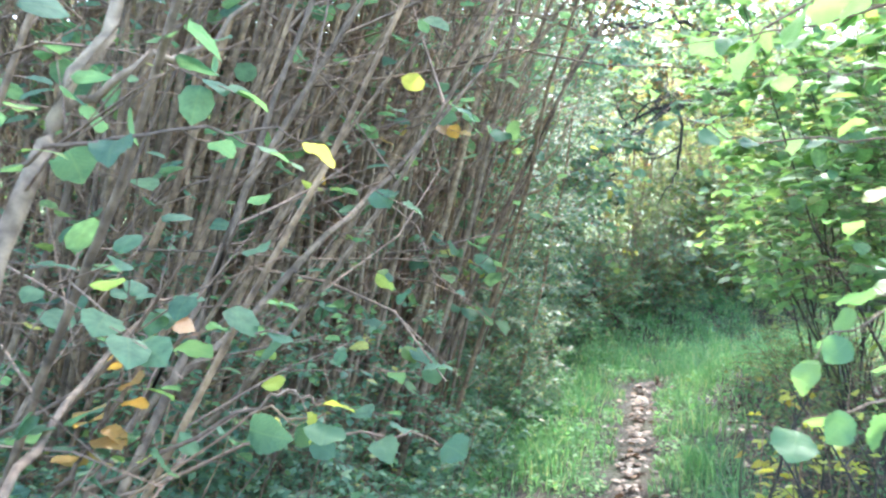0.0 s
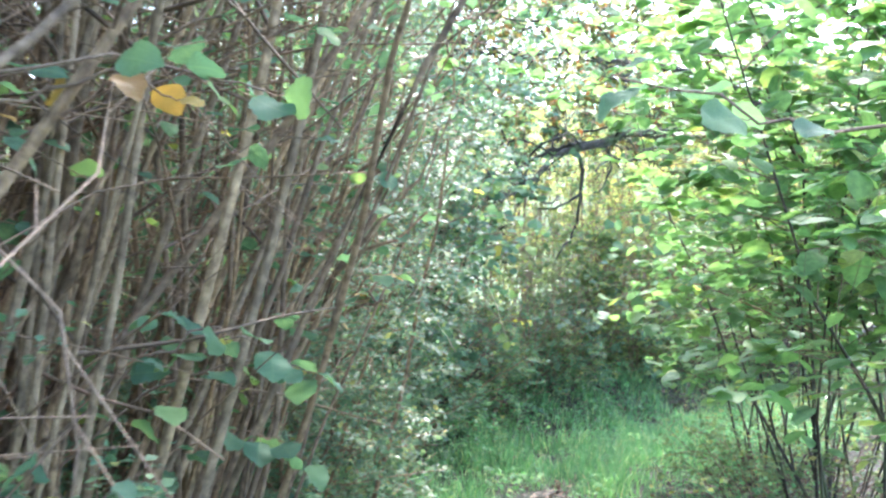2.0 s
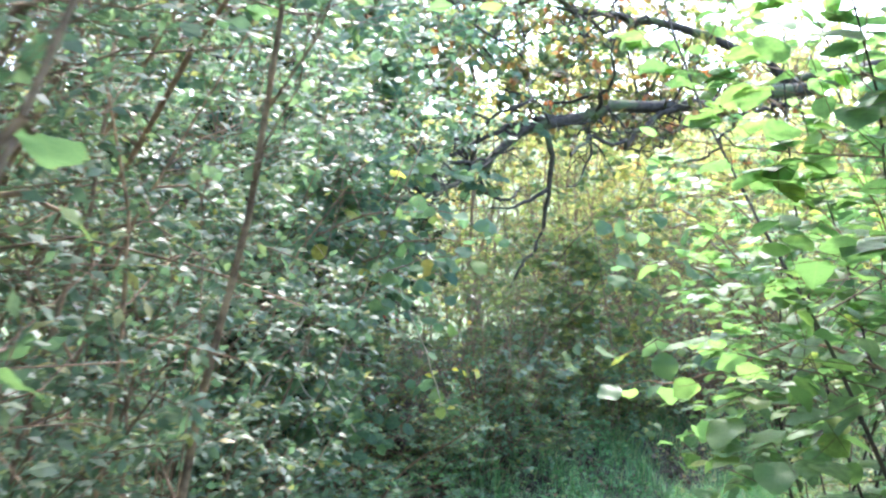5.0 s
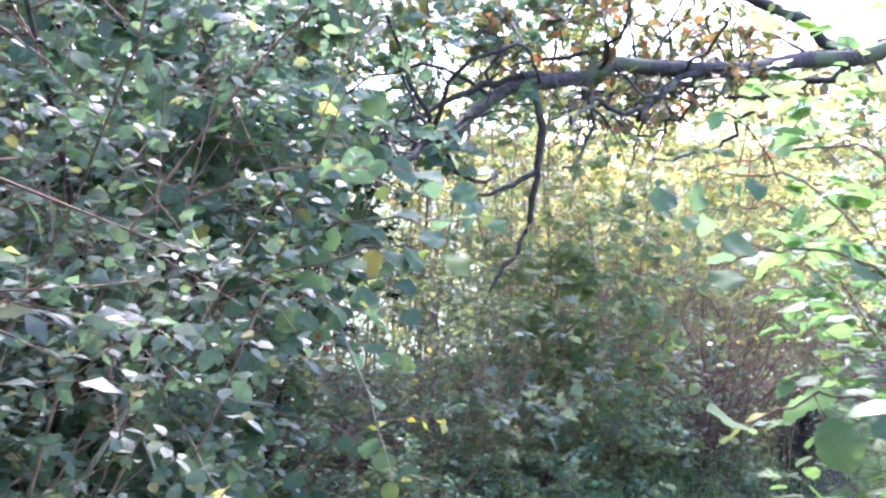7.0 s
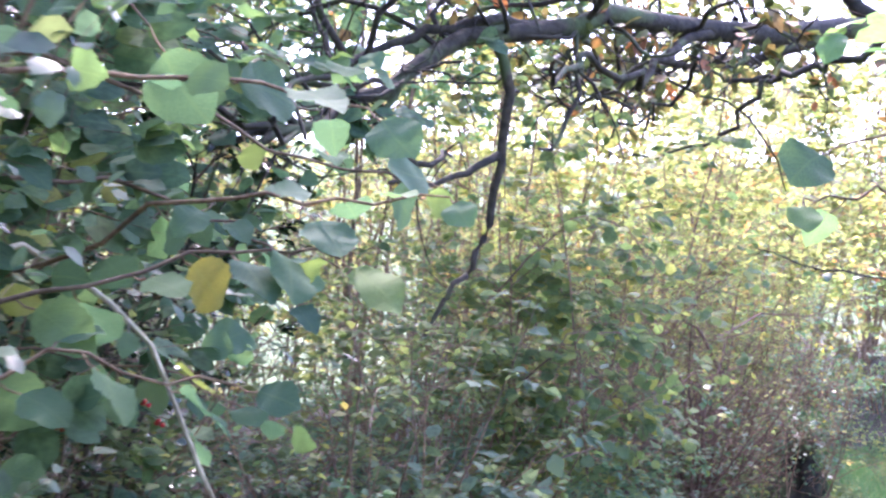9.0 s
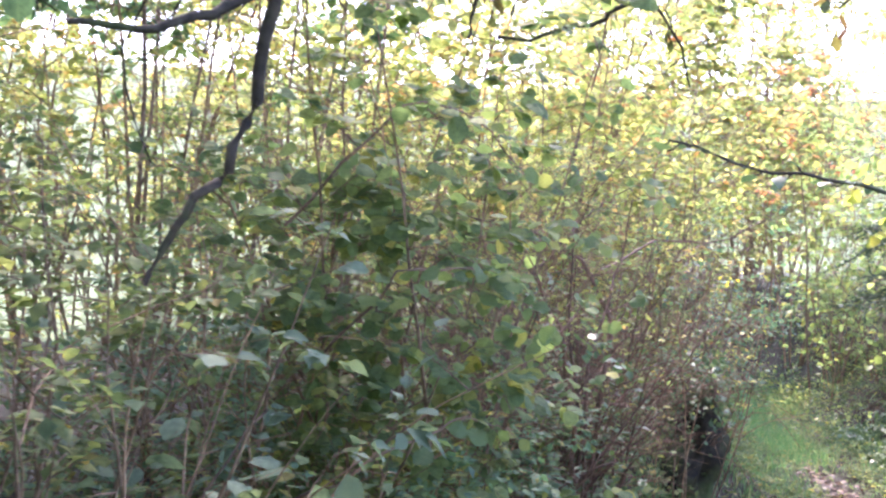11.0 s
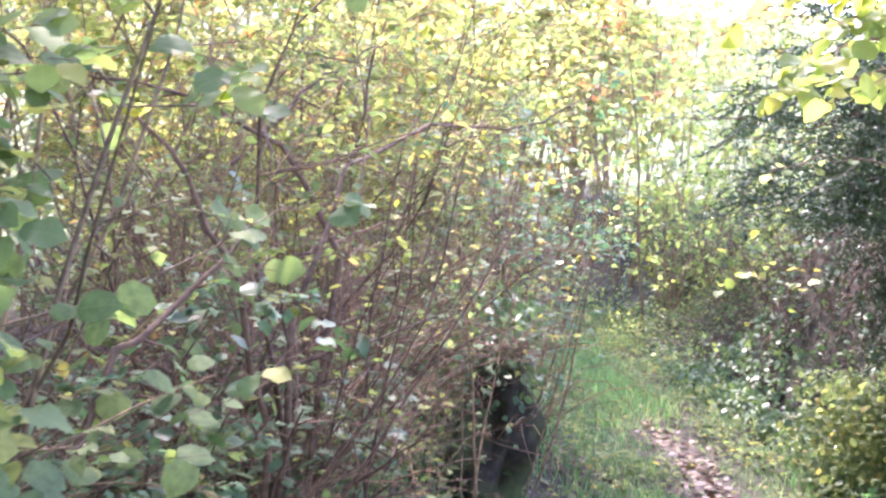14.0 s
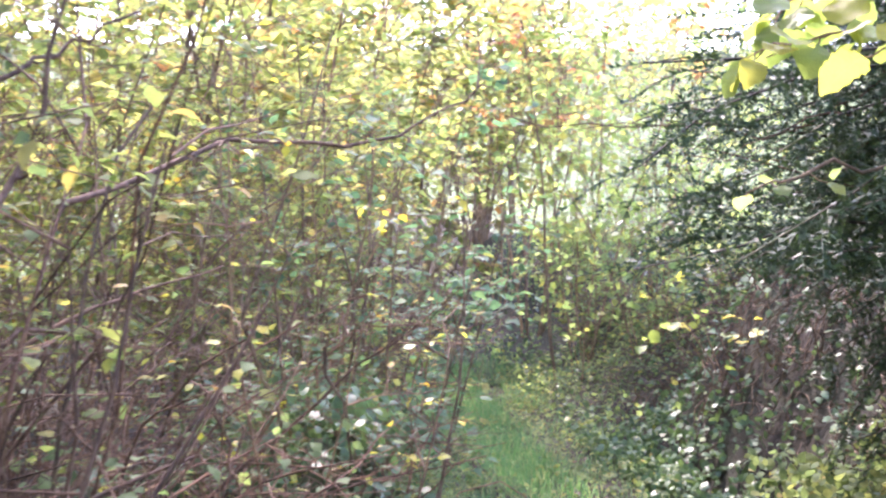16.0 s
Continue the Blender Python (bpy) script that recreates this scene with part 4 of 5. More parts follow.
hanging_branch(sunny[4], [(1.7, 2.3, 1.0), (1.3, 2.15, 1.16), (1.08, 2.1, 1.14), (0.95, 2.1, 1.1)], 12, 7, 0.08, HAZEL_LIT, face=0.7)
hanging_branch(sunny[1], [(2.6, 7.2, 1.2), (2.3, 7.9, 1.4), (2.1, 8.3, 1.25), (1.98, 8.6, 1.2)], 39, 12, 0.08, HAZEL_LIT)

# ---- thicket beyond the bend ----
for k in range(34):
    row = k % 3
    a = 19.8 + 13.5 * (k / 34.0)
    p, s, off = trail_points(1, rng, a, a + 0.5, 1.3 + 0.85 * row, 1.7 + 0.85 * row, -1)
    shrub("thicket_bush", "twiggy brown shrub with thin yellowing leaves", float(p[0, 0]), float(p[0, 1]), 400 + k, 11 if a < 23 else 9, (1.5 if a < 23 else 1.75) + 0.35 * row, 0.5, (0, 0), 0.0075,
          leaf=(DULL, DULL, GREENING)[row] if a < 24.2 else (DULL, GREENING, AUTUMN)[row], shape="far", size=0.046 if a < 23 else 0.038, leaves=2000 if a < 23 else 900 + 800 * row, branches=8, twigs=3, low=0.05, own=10 if row == 0 else 0,
          group="thicket at the bend", category="shrub", wobble=0.13, reach=0.3)

# ---- young trees behind ----
for k in range(26):
    p, s, off = trail_points(1, rng, 18 + 0.62 * k, 18.6 + 0.62 * k, 4.4 + 2.4 * (k % 3), 6.0 + 2.4 * (k % 3), -1)
    shrub("young_tree", "slender young tree with yellow autumn leaves", float(p[0, 0]), float(p[0, 1]), 500 + k, 4, 5.2 + 0.9 * (k % 3), 0.16, (0, 0), 0.015, wobble=0.12,
          leaf=AUTUMN, shape="far", size=0.085, leaves=2500, branches=14, twigs=3, low=0.1, reach=0.22, own=0, group="young trees", category="tree")
for k, (x, y) in enumerate([(5.6, 18.6), (6.6, 20.0), (7.6, 21.2), (8.6, 22.6), (9.0, 24.2), (9.8, 26.0), (7.2, 24.0), (5.2, 21.0), (4.2, 18.2)]):
    shrub("young_tree", "slender young tree with yellow autumn leaves", x, y, 560 + k, 5, 4.6 + 0.5 * (k % 3), 0.2, (0, 0), 0.014, wobble=0.12,
          leaf=AUTUMN, shape="far", size=0.105, leaves=3400, branches=18, twigs=4, low=0.1, reach=0.24, own=0, group="young trees", category="tree")
for k, (x, y) in enumerate([(11.0, 28.5), (13.0, 31.0), (15.0, 29.5), (16.5, 30.5), (9.0, 29.5), (6.5, 28.5), (12.2, 27.0)]):
    shrub("autumn_tree", "broad maple tree with yellow and orange autumn leaves", x, y, 580 + k, 6, 6.5 + 0.7 * (k % 3), 0.3, (0, 0), 0.04,
          leaf=AUTUMN, shape="far", size=0.16, leaves=5500, branches=16, twigs=5, low=0.1, reach=0.28, own=0, group="autumn trees", category="tree")
for k, (x, y) in enumerate([(11.9, 23.6), (12.8, 25.6), (14.8, 24.5)]):
    shrub("maple_sapling", "young maple with yellow and orange leaves beside the path", x, y, 590 + k, 7, 5.8, 0.3, (0, 0), 0.014, leaf=AUTUMN, shape="far", size=0.1,
          leaves=2200, branches=14, twigs=5, low=0.35, reach=0.24, own=0, group="maple saplings", category="tree")

for k, (x, y) in enumerate([(10.5, 20.0), (10.9, 21.3), (11.9, 21.6), (10.1, 23.2), (9.0, 22.8)]):
    shrub("privet_bush", "shrub with yellow-green leaves coloured pale for sunlight", x, y, 620 + k, 14, 3.4, 0.4, (0, 0), 0.007, leaf=SUNLIT_GREEN, shape="far", size=0.085, leaves=1500,
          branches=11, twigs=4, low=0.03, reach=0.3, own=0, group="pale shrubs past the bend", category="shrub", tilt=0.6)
shrub("maple_sapling", "slender maple with orange and red leaves", 10.4, 21.0, 630, 4, 4.9, 0.2, (0, 0), 0.012, leaf=RUSSET, shape="broad", size=0.08, leaves=1000,
      branches=14, twigs=3, low=0.58, reach=0.16, own=0, group="maple saplings", category="tree")

# ---- undergrowth ----
for k in range(64):
    a = 9.5 + 14.5 * (k / 64.0)
    p, s, off = trail_points(1, rng, a, a + 0.6, 0.95 + 0.55 * (k % 3), 1.3 + 0.55 * (k % 3), -1)
    shrub("bramble_bush", "low bramble with small green leaves on arching stems", float(p[0, 0]), float(p[0, 1]), 600 + k, 7, 1.0 + 0.2 * (k % 3), 1.1, (0.0, 0), 0.0045,
          leaf=BRAMBLE, shape="far", size=0.038, leaves=1500, branches=6, twigs=3, low=0.02, reach=0.34, lift=-1.2, own=3, group="undergrowth", category="bramble", room=0.55)
for k in range(16):
    a = 10.6 + 6.6 * (k / 16.0)
    p, s, off = trail_points(1, rng, a, a + 0.4, 0.72, 1.0, -1)
    shrub("bramble_bush", "low bramble with small green leaves on arching stems", float(p[0, 0]), float(p[0, 1]), 680 + k, 7, 0.85, 0.9, (-0.1, 0), 0.004,
          leaf=BRAMBLE, shape="far", size=0.033, leaves=1300, branches=6, twigs=4, low=0.02, reach=0.34, lift=-0.9, own=2, group="undergrowth", category="bramble", room=0.5)
for k, (x, y) in enumerate([(-0.75, 2.5), (-0.55, 2.9), (-0.8, 3.3), (-0.5, 3.6), (-0.75, 4.0), (-0.45, 4.4), (-0.2, 4.9), (-0.3, 3.1)]):
    shrub("bramble_bush", "bramble with small green leaves climbing among the hazel stems", x, y, 770 + k, 8, 1.35, 0.5, (0.0, 0), 0.0045, leaf=BRAMBLE, shape="far", size=0.034, leaves=1700,
          branches=7, twigs=4, low=0.05, reach=0.26, lift=-0.7, own=3, group="undergrowth", category="bramble", room=0.6)
for k in range(26):
    a = 11.0 + 9.5 * (k / 26.0)
    p, s, off = trail_points(1, rng, a, a + 0.6, 1.05 + 0.5 * (k % 2), 1.4 + 0.5 * (k % 2), 1)
    shrub("bramble_bush", "low straggling bramble with dull leaves and dry stems", float(p[0, 0]), float(p[0, 1]), 700 + k, 8, 0.85, 0.9, (0.0, 0), 0.0045,
          leaf=DULL, shape="broad", size=0.042, leaves=330, branches=7, twigs=3, low=0.02, reach=0.36, bark=BROWN, twig_bark=BROWN, lift=-1.2, own=5, group="undergrowth", category="bramble", room=0.6)
for k, (x, y) in enumerate([(1.62, 4.6), (1.78, 4.75), (1.9, 4.5)]):
    shrub("yellow_dock", "low plant with yellow autumn leaves beside the path", x, y, 740 + k, 6, 0.85, 0.4, (0, 0), 0.005, leaf=YELLOWED, shape="oval", size=0.06, leaves=55,
          branches=4, twigs=3, low=0.4, reach=0.2, own=55, group="yellowing plants", category="plant")
for k, (x, y) in enumerate([(1.58, 4.3), (1.85, 4.2)]):
    shrub("dead_bush", "low dead shrub with black broken stems", x, y, 750 + k, 7, 0.95, 0.35, (0, 0), 0.011, leaves=0, branches=3, twigs=2, low=0.4, reach=0.2, bark=OAK, twig_bark=OAK,
          wobble=0.16, group="dead shrubs", category="shrub")
for k in range(30):
    a = 21.0 + 12.0 * (k / 30.0)
    p, s, off = trail_points(1, rng, a, a + 0.6, 1.0 + 0.35 * (k % 2), 1.25 + 0.35 * (k % 2), -1)
    shrub("bramble_bush", "low bramble with glossy leaves below the thicket", float(p[0, 0]), float(p[0, 1]), 800 + k, 7, 0.8, 1.1, (0.0, 0), 0.0045,
          leaf=DULL if a < 23.5 else IVY, shape="broad", size=0.05, leaves=480 if a < 23.5 else 230, branches=5, twigs=3, low=0.02, reach=0.34, lift=-1.1, own=5, group="undergrowth", category="bramble", room=0.75)

# ---- hazel after the bend ----
late = shrub("hazel_bush", "hazel bush with broad yellow-green leaves beside the bend", 3.42, 13.9, 260, 8, 2.1, 0.34, (0.02, -0.1), 0.008, face=0.5, size=0.062, leaves=2100, branches=12,
             twigs=4, low=0.05, own=100, category="hazel", leaf=HAZEL_LATE)
shrub("hazel_bush", "hazel bush with broad yellow-green leaves beside the bend", 3.0, 14.15, 261, 8, 1.4, 0.4, (0.05, -0.08), 0.008, face=0.5, size=0.056, leaves=1300, branches=12,
      twigs=4, low=0.05, own=60, category="hazel", leaf=HAZEL_LATE)
hanging_branch(late, [(2.9, 13.4, 1.2), (3.1, 13.2, 1.5), (3.4, 13.4, 1.5), (3.62, 13.7, 1.4)], 41, 18, 0.062, HAZEL_LATE, face=0.4)
hanging_branch(late, [(2.8, 13.3, 0.8), (3.05, 13.05, 1.0), (3.35, 13.35, 1.05), (3.65, 13.7, 0.95)], 42, 20, 0.062, HAZEL_LATE, face=0.4)
hanging_branch(late, [(2.8, 13.5, 1.6), (3.1, 13.25, 2.0), (3.45, 13.5, 1.95), (3.75, 13.85, 1.8)], 43, 20, 0.062, HAZEL_LATE, face=0.4)
over = shrub("hazel_bush", "hazel bush over the path with leaves tinted yellow-green for sunlight", 6.3, 12.7, 265, 8, 3.0, 0.45, (-0.12, 0.1), 0.012, size=0.08, leaves=700, branches=7,
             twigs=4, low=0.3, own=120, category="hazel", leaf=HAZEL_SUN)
for k, (x, y) in enumerate([(4.75, 14.75), (4.5, 14.5), (4.05, 14.65), (4.3, 14.95), (3.8, 14.35), (4.6, 15.2)]):
    shrub("bramble_bush", "bramble at the foot of the old stump", x, y, 860 + k, 7, 0.5 if k < 2 else 0.95, 0.9, (0, 0), 0.0045, leaf=BRAMBLE if k < 2 else IVY, shape="broad", size=0.055, leaves=300, branches=5, twigs=3,
          low=0.02, reach=0.4, lift=-1.0, own=20, group="undergrowth", category="bramble", room=0.6)
for k, pts in enumerate([[(6.3, 13.5, 2.05), (5.98, 14.12, 2.02), (5.83, 14.19, 1.96), (5.72, 14.24, 1.91)],
                         [(6.35, 13.6, 1.8), (6.1, 14.2, 1.84), (5.98, 14.27, 1.82), (5.81, 14.35, 1.78), (5.68, 14.42, 1.73)],
                         [(6.3, 13.4, 2.2), (5.9, 14.05, 2.1), (5.75, 14.12, 2.02), (5.67, 14.16, 1.98)],
                         [(6.45, 13.7, 2.0), (6.25, 14.3, 1.97), (6.1, 14.39, 1.93), (5.95, 14.46, 1.89), (5.84, 14.51, 1.84)]]):
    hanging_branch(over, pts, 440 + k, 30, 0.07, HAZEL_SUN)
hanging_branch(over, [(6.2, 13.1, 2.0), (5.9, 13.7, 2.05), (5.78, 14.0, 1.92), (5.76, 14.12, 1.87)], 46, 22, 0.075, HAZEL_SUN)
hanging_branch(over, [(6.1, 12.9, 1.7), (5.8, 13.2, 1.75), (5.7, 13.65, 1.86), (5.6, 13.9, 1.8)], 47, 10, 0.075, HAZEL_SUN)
hanging_branch(over, [(6.2, 14.0, 1.5), (5.9, 14.3, 1.56), (5.75, 14.37, 1.55), (5.65, 14.38, 1.52)], 52, 8, 0.045, SUNLIT_GREEN, spread=0.04)
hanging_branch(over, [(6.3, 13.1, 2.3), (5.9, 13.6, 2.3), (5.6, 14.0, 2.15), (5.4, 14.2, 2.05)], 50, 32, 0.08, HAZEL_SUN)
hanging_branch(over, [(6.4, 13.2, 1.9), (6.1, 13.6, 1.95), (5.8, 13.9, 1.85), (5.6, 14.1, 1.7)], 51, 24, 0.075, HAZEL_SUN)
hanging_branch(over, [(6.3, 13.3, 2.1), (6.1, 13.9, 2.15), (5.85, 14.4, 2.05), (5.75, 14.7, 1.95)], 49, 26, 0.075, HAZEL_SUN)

ivy_twig = shrub("ivy_bush", "ivy-clad shrub with a long dark hanging twig", 5.2, 11.6, 902, 6, 1.9, 0.3, (0, 0), 0.009, leaf=IVY, shape="ivy", size=0.05, leaves=500, branches=6, twigs=4,
                 low=0.1, own=20, category="ivy")
hanging_branch(ivy_twig, [(5.0, 11.7, 1.4), (4.3, 12.05, 1.65), (3.9, 12.2, 1.74), (3.7, 12.3, 1.78), (3.5, 12.45, 1.84)], 89, 26, 0.045, IVY, thick=0.008, bark=OAK, spread=0.05, shape="ivy")


# ---- oak ----
def oak():
    x, y = 8.0, 12.4
    z = float(height(x, y)) - 0.05
    root = base_empty("oak_tree", (x, y, z), "dark mossy oak with a crooked low limb over the path", "tree")
    org = np.array([x, y, z])
    r = np.random.default_rng(77)
    n = 16
    hs = np.linspace(0, 7.5, n)
    P = np.stack([0.12 * np.sin(hs * 0.7), 0.1 * np.sin(hs * 0.9 + 1), hs], -1)
    R = 0.34 * (1 - 0.06 * hs) + 0.22 * np.exp(-hs / 0.3)
    child("trunk", tube_mesh("trunk", P[None], R[None], OAK, 18), root)
    def limb(points, r0, r1, name="limb", k=22, jit=0.02):
        c = np.array(points, float) - org
        t = np.linspace(0, len(c) - 1.001, k); i = t.astype(int); w = (t - i)[:, None]
        w = w * w * (3 - 2 * w) * 0.5 + w * 0.5
        L = c[i] * (1 - w) + c[i + 1] * w
        L[1:-1] += r.normal(0, jit, (k - 2, 3))
        child(name, tube_mesh(name, L[None], np.linspace(r0, r1, k)[None], OAK, 9), root)
        return L
    main = limb([(8.0, 12.4, 4.0), (6.4, 13.4, 3.55), (4.72, 13.58, 3.06), (3.6, 13.02, 2.8), (2.9, 12.7, 2.66), (2.4, 12.45, 2.46), (2.1, 12.22, 2.24), (1.9, 12.06, 2.1), (1.68, 11.85, 1.95)], 0.068, 0.011)
    second = limb([(4.72, 13.58, 3.06), (4.0, 13.6, 3.4), (3.3, 13.4, 3.45), (2.6, 13.1, 3.5), (1.9, 12.7, 3.4), (1.2, 12.3, 3.3)], 0.04, 0.012)
    third = limb([(6.4, 13.4, 3.55), (5.6, 14.3, 3.4), (4.6, 14.9, 3.15), (3.9, 14.6, 2.95), (3.3, 14.7, 2.85)], 0.045, 0.01)
    limb([(3.6, 13.02, 2.8), (3.3, 12.8, 2.6), (3.1, 12.6, 2.45), (2.8, 12.4, 2.42), (2.6, 12.1, 2.3)], 0.022, 0.008)
    limb([(2.51, 12.5, 2.52), (2.58, 12.51, 2.33), (2.57, 12.56, 2.12), (2.55, 12.58, 1.89), (2.49, 12.57, 1.7), (2.4, 12.54, 1.59), (2.32, 12.52, 1.42)], 0.022, 0.007, "branch", 22, 0.006)
    limb([(2.57, 12.56, 2.11), (2.45, 12.49, 2.03), (2.3, 12.43, 1.96), (2.15, 12.38, 1.95)], 0.016, 0.006, "branch", 12, 0.006)
    limb([(2.75, 12.64, 2.6), (2.5, 12.5, 2.56), (2.23, 12.45, 2.46), (1.96, 12.32, 2.3), (1.7, 12.2, 2.2)], 0.026, 0.008, "branch", 16, 0.01)
    limb([(5.4, 13.6, 3.3), (4.95, 13.77, 3.12), (4.68, 14.01, 2.94), (4.58, 14.31, 2.93), (4.43, 14.5, 2.92), (4.26, 14.57, 3.0)], 0.03, 0.009, "branch", 20, 0.025)
    limb([(4.58, 14.31, 2.93), (4.47, 14.39, 2.82), (4.39, 14.59, 2.63), (4.16, 14.71, 2.53), (3.95, 14.8, 2.5)], 0.018, 0.006, "branch", 16, 0.02)
    limb([(3.0, 12.8, 2.7), (3.07, 13.3, 2.76), (3.28, 13.59, 2.75), (3.24, 13.63, 2.66), (3.37, 13.6, 2.59), (3.44, 13.54, 2.71), (3.6, 13.5, 2.8)], 0.018, 0.007, "branch", 20, 0.012)
    limb([(3.7, 13.1, 2.85), (3.8, 13.7, 2.85), (3.95, 14.1, 2.75), (3.8, 14.3, 2.62), (3.6, 14.4, 2.6)], 0.018, 0.006, "branch", 18, 0.025)
    limb([(8.1, 12.5, 6.0), (9.3, 11, 6.8), (10.8, 10, 7.2)], 0.13, 0.03)
    limb([(8.0, 12.4, 6.5), (9.0, 10.5, 7.3), (9.5, 8.5, 7.6)], 0.12, 0.03)
    fifth = limb([(6.4, 13.4, 3.55), (5.2, 13.4, 4.1), (4.0, 13.2, 4.3), (3.0, 12.8, 4.2), (2.0, 12.2, 4.1), (1.2, 11.8, 3.9)], 0.05, 0.012)
    allP = np.stack([main, second, third, fifth])
    which = np.repeat(np.arange(4), 28)
    at, tan = along_line(allP, which, r.uniform(0.3, 1.0, len(which)))
    B = grow(r, at, tan * 0.6 + unit(r.normal(size=at.shape) * np.array([1, 1, 0.7])) + np.array([0, 0, -0.1]), r.uniform(0.4, 1.3, len(which)), 9, 0.38, 0.05)
    Tw_at, ttan = along_line(B, np.repeat(np.arange(len(B)), 5), r.uniform(0.15, 1, len(B) * 5))
    Tw = grow(r, Tw_at, ttan * 0.5 + r.normal(size=Tw_at.shape) * 0.7, r.uniform(0.12, 0.5, len(Tw_at)), 6, 0.35, 0.0)
    ok = clear(B + org, 0.5, 2.0).all(1); okt = clear(Tw + org, 0.5, 2.0).all(1)
    B, Tw = B[ok], Tw[okt]
    v1, t1 = tube_arrays(B, r.uniform(0.008, 0.016, (len(B), 1)) * np.linspace(1, 0.4, 9), 5)
    v2, t2 = tube_arrays(Tw, np.full((len(Tw), 1), 0.0045) * np.linspace(1, 0.5, 6), 3)
    child("twig_growth", tri_mesh("twig_growth", np.concatenate([v1, v2]), np.concatenate([t1, t2 + len(v1)]), OAK), root, kind="stuff")
    m = 5200
    at, tan = along_line(Tw, r.integers(0, len(Tw), m), r.uniform(0.3, 1, m))
    keep = (at[:, 2] + org[2] > 2.55)
    at, tan = at[keep], tan[keep]
    child("foliage", leaves_mesh("foliage", "oval", at, unit(tan + r.normal(size=at.shape) * 0.8), np.array([0, 0, 1.0]) + r.normal(size=at.shape) * 0.5,
                                 0.075 * r.uniform(0.6, 1.2, len(at)), OAK_LEAF), root, kind="stuff")
    # crown above, out of sight from the path but shading it
    m = 9000
    c = np.array([10.8, 9.8, 7.6]) - org
    q = unit(r.normal(size=(m, 3))) * np.array([3.8, 3.8, 1.8]) * r.uniform(0.5, 1, (m, 1)) ** 0.5 + c
    child("crown", leaves_mesh("crown", "broad", q, r.normal(size=q.shape), np.array([0, 0, 1.0]) + r.normal(size=q.shape) * 0.5, np.full(m, 0.1), AUTUMN), root, kind="stuff")


oak()


# ---- yew ----
def yew():
    x, y = 8.1, 14.6
    z = float(height(x, y)) - 0.05
    root = base_empty("yew_tree", (x, y, z), "dark green yew with drooping needle sprays over the bank", "tree")
    org = np.array([x, y, z])
    r = np.random.default_rng(91)
    hs = np.linspace(0, 3.2, 10)
    P = np.stack([0.08 * np.sin(hs), 0.06 * np.sin(hs * 1.4), hs], -1)
    child("trunk", tube_mesh("trunk", P[None], (0.15 * (1 - 0.22 * hs) + 0.08 * np.exp(-hs / 0.2))[None], BARK, 12), root)
    n = 155
    start = np.stack([0 * np.arange(n), 0 * np.arange(n), r.uniform(-0.2, 0.8, n)], -1)
    a, o = r.uniform(0, 1, n), r.uniform(0, 0.9, n)
    aim = np.stack([5.45 + 2.2 * a + 0.7 * o, 14.65 + 2.2 * a - 0.6 * o, r.uniform(1.12, 2.12, n) - 0.25 * o], -1) - org
    way = aim - start
    B = grow(r, start, unit(way) + np.array([0, 0, 0.25]), np.linalg.norm(way, axis=1) * r.uniform(0.75, 1.05, n), 9, 0.12, -0.5)
    B = B[clear(B + org, 0.5, 1.35).all(1)]
    for b in B:
        child("branch", tube_mesh("branch", b[None], (0.01 * np.linspace(1, 0.2, 9))[None], OAK, 5), root)
    w = np.repeat(np.arange(len(B)), 54)
    at, tan = along_line(B, w, r.uniform(0.3, 1.0, len(w)))
    sidew = unit(np.cross(tan, np.array([0, 0, 1.0]))) * r.choice([-1, 1], len(w))[:, None]
    T = grow(r, at, tan * 0.8 + sidew * 0.9 + r.normal(size=at.shape) * 0.35, r.uniform(0.1, 0.3, len(w)), 3, 0.12, -0.4)
    T = T[clear(T + org, 0.5, 1.3).all(1)]
    m = 150
    D = grow(r, np.stack([r.uniform(-1.2, 0.1, m), r.uniform(-0.3, 1.3, m), r.uniform(0.1, 0.6, m)], -1), r.normal(size=(m, 3)) + np.array([-0.8, 0.3, -0.2]), r.uniform(0.3, 0.9, m), 7, 0.3, -1.0)
    D = D[clear(D + org, 0.75, 1.5).all(1)]
    child("dead_twig_growth", tube_mesh("dead_twig_growth", D, np.full((len(D), 1), 0.004) * np.linspace(1, 0.4, 7), BROWN, 3), root, kind="stuff")
    v, t = tube_arrays(T, np.full((len(T), 1), 0.002) * np.linspace(1, 0.5, 3), 3)
    child("twig_growth", tri_mesh("twig_growth", v, t, YEW), root, kind="stuff")
    w = np.repeat(np.arange(len(T)), 22)
    at, tan = along_line(T, w, np.tile(np.linspace(0.05, 1, 22), len(T)))
    sd = unit(np.cross(tan, np.array([0, 0, 1.0]) + 0.6 * r.normal(size=at.shape))) * np.where(np.arange(len(w)) % 2, 1, -1)[:, None]
    way = unit(tan * 0.6 + sd + np.array([0, 0, 0.1]))
    L = r.uniform(0.016, 0.029, len(w))[:, None]
    wid = unit(np.cross(way, r.normal(size=at.shape))) * 0.0046
    V = np.stack([at - wid, at + wid, at + way * L], 1).reshape(-1, 3)
    child("needles", tri_mesh("needles", V, np.arange(len(V)).reshape(-1, 3), YEW), root, kind="stuff")


yew()


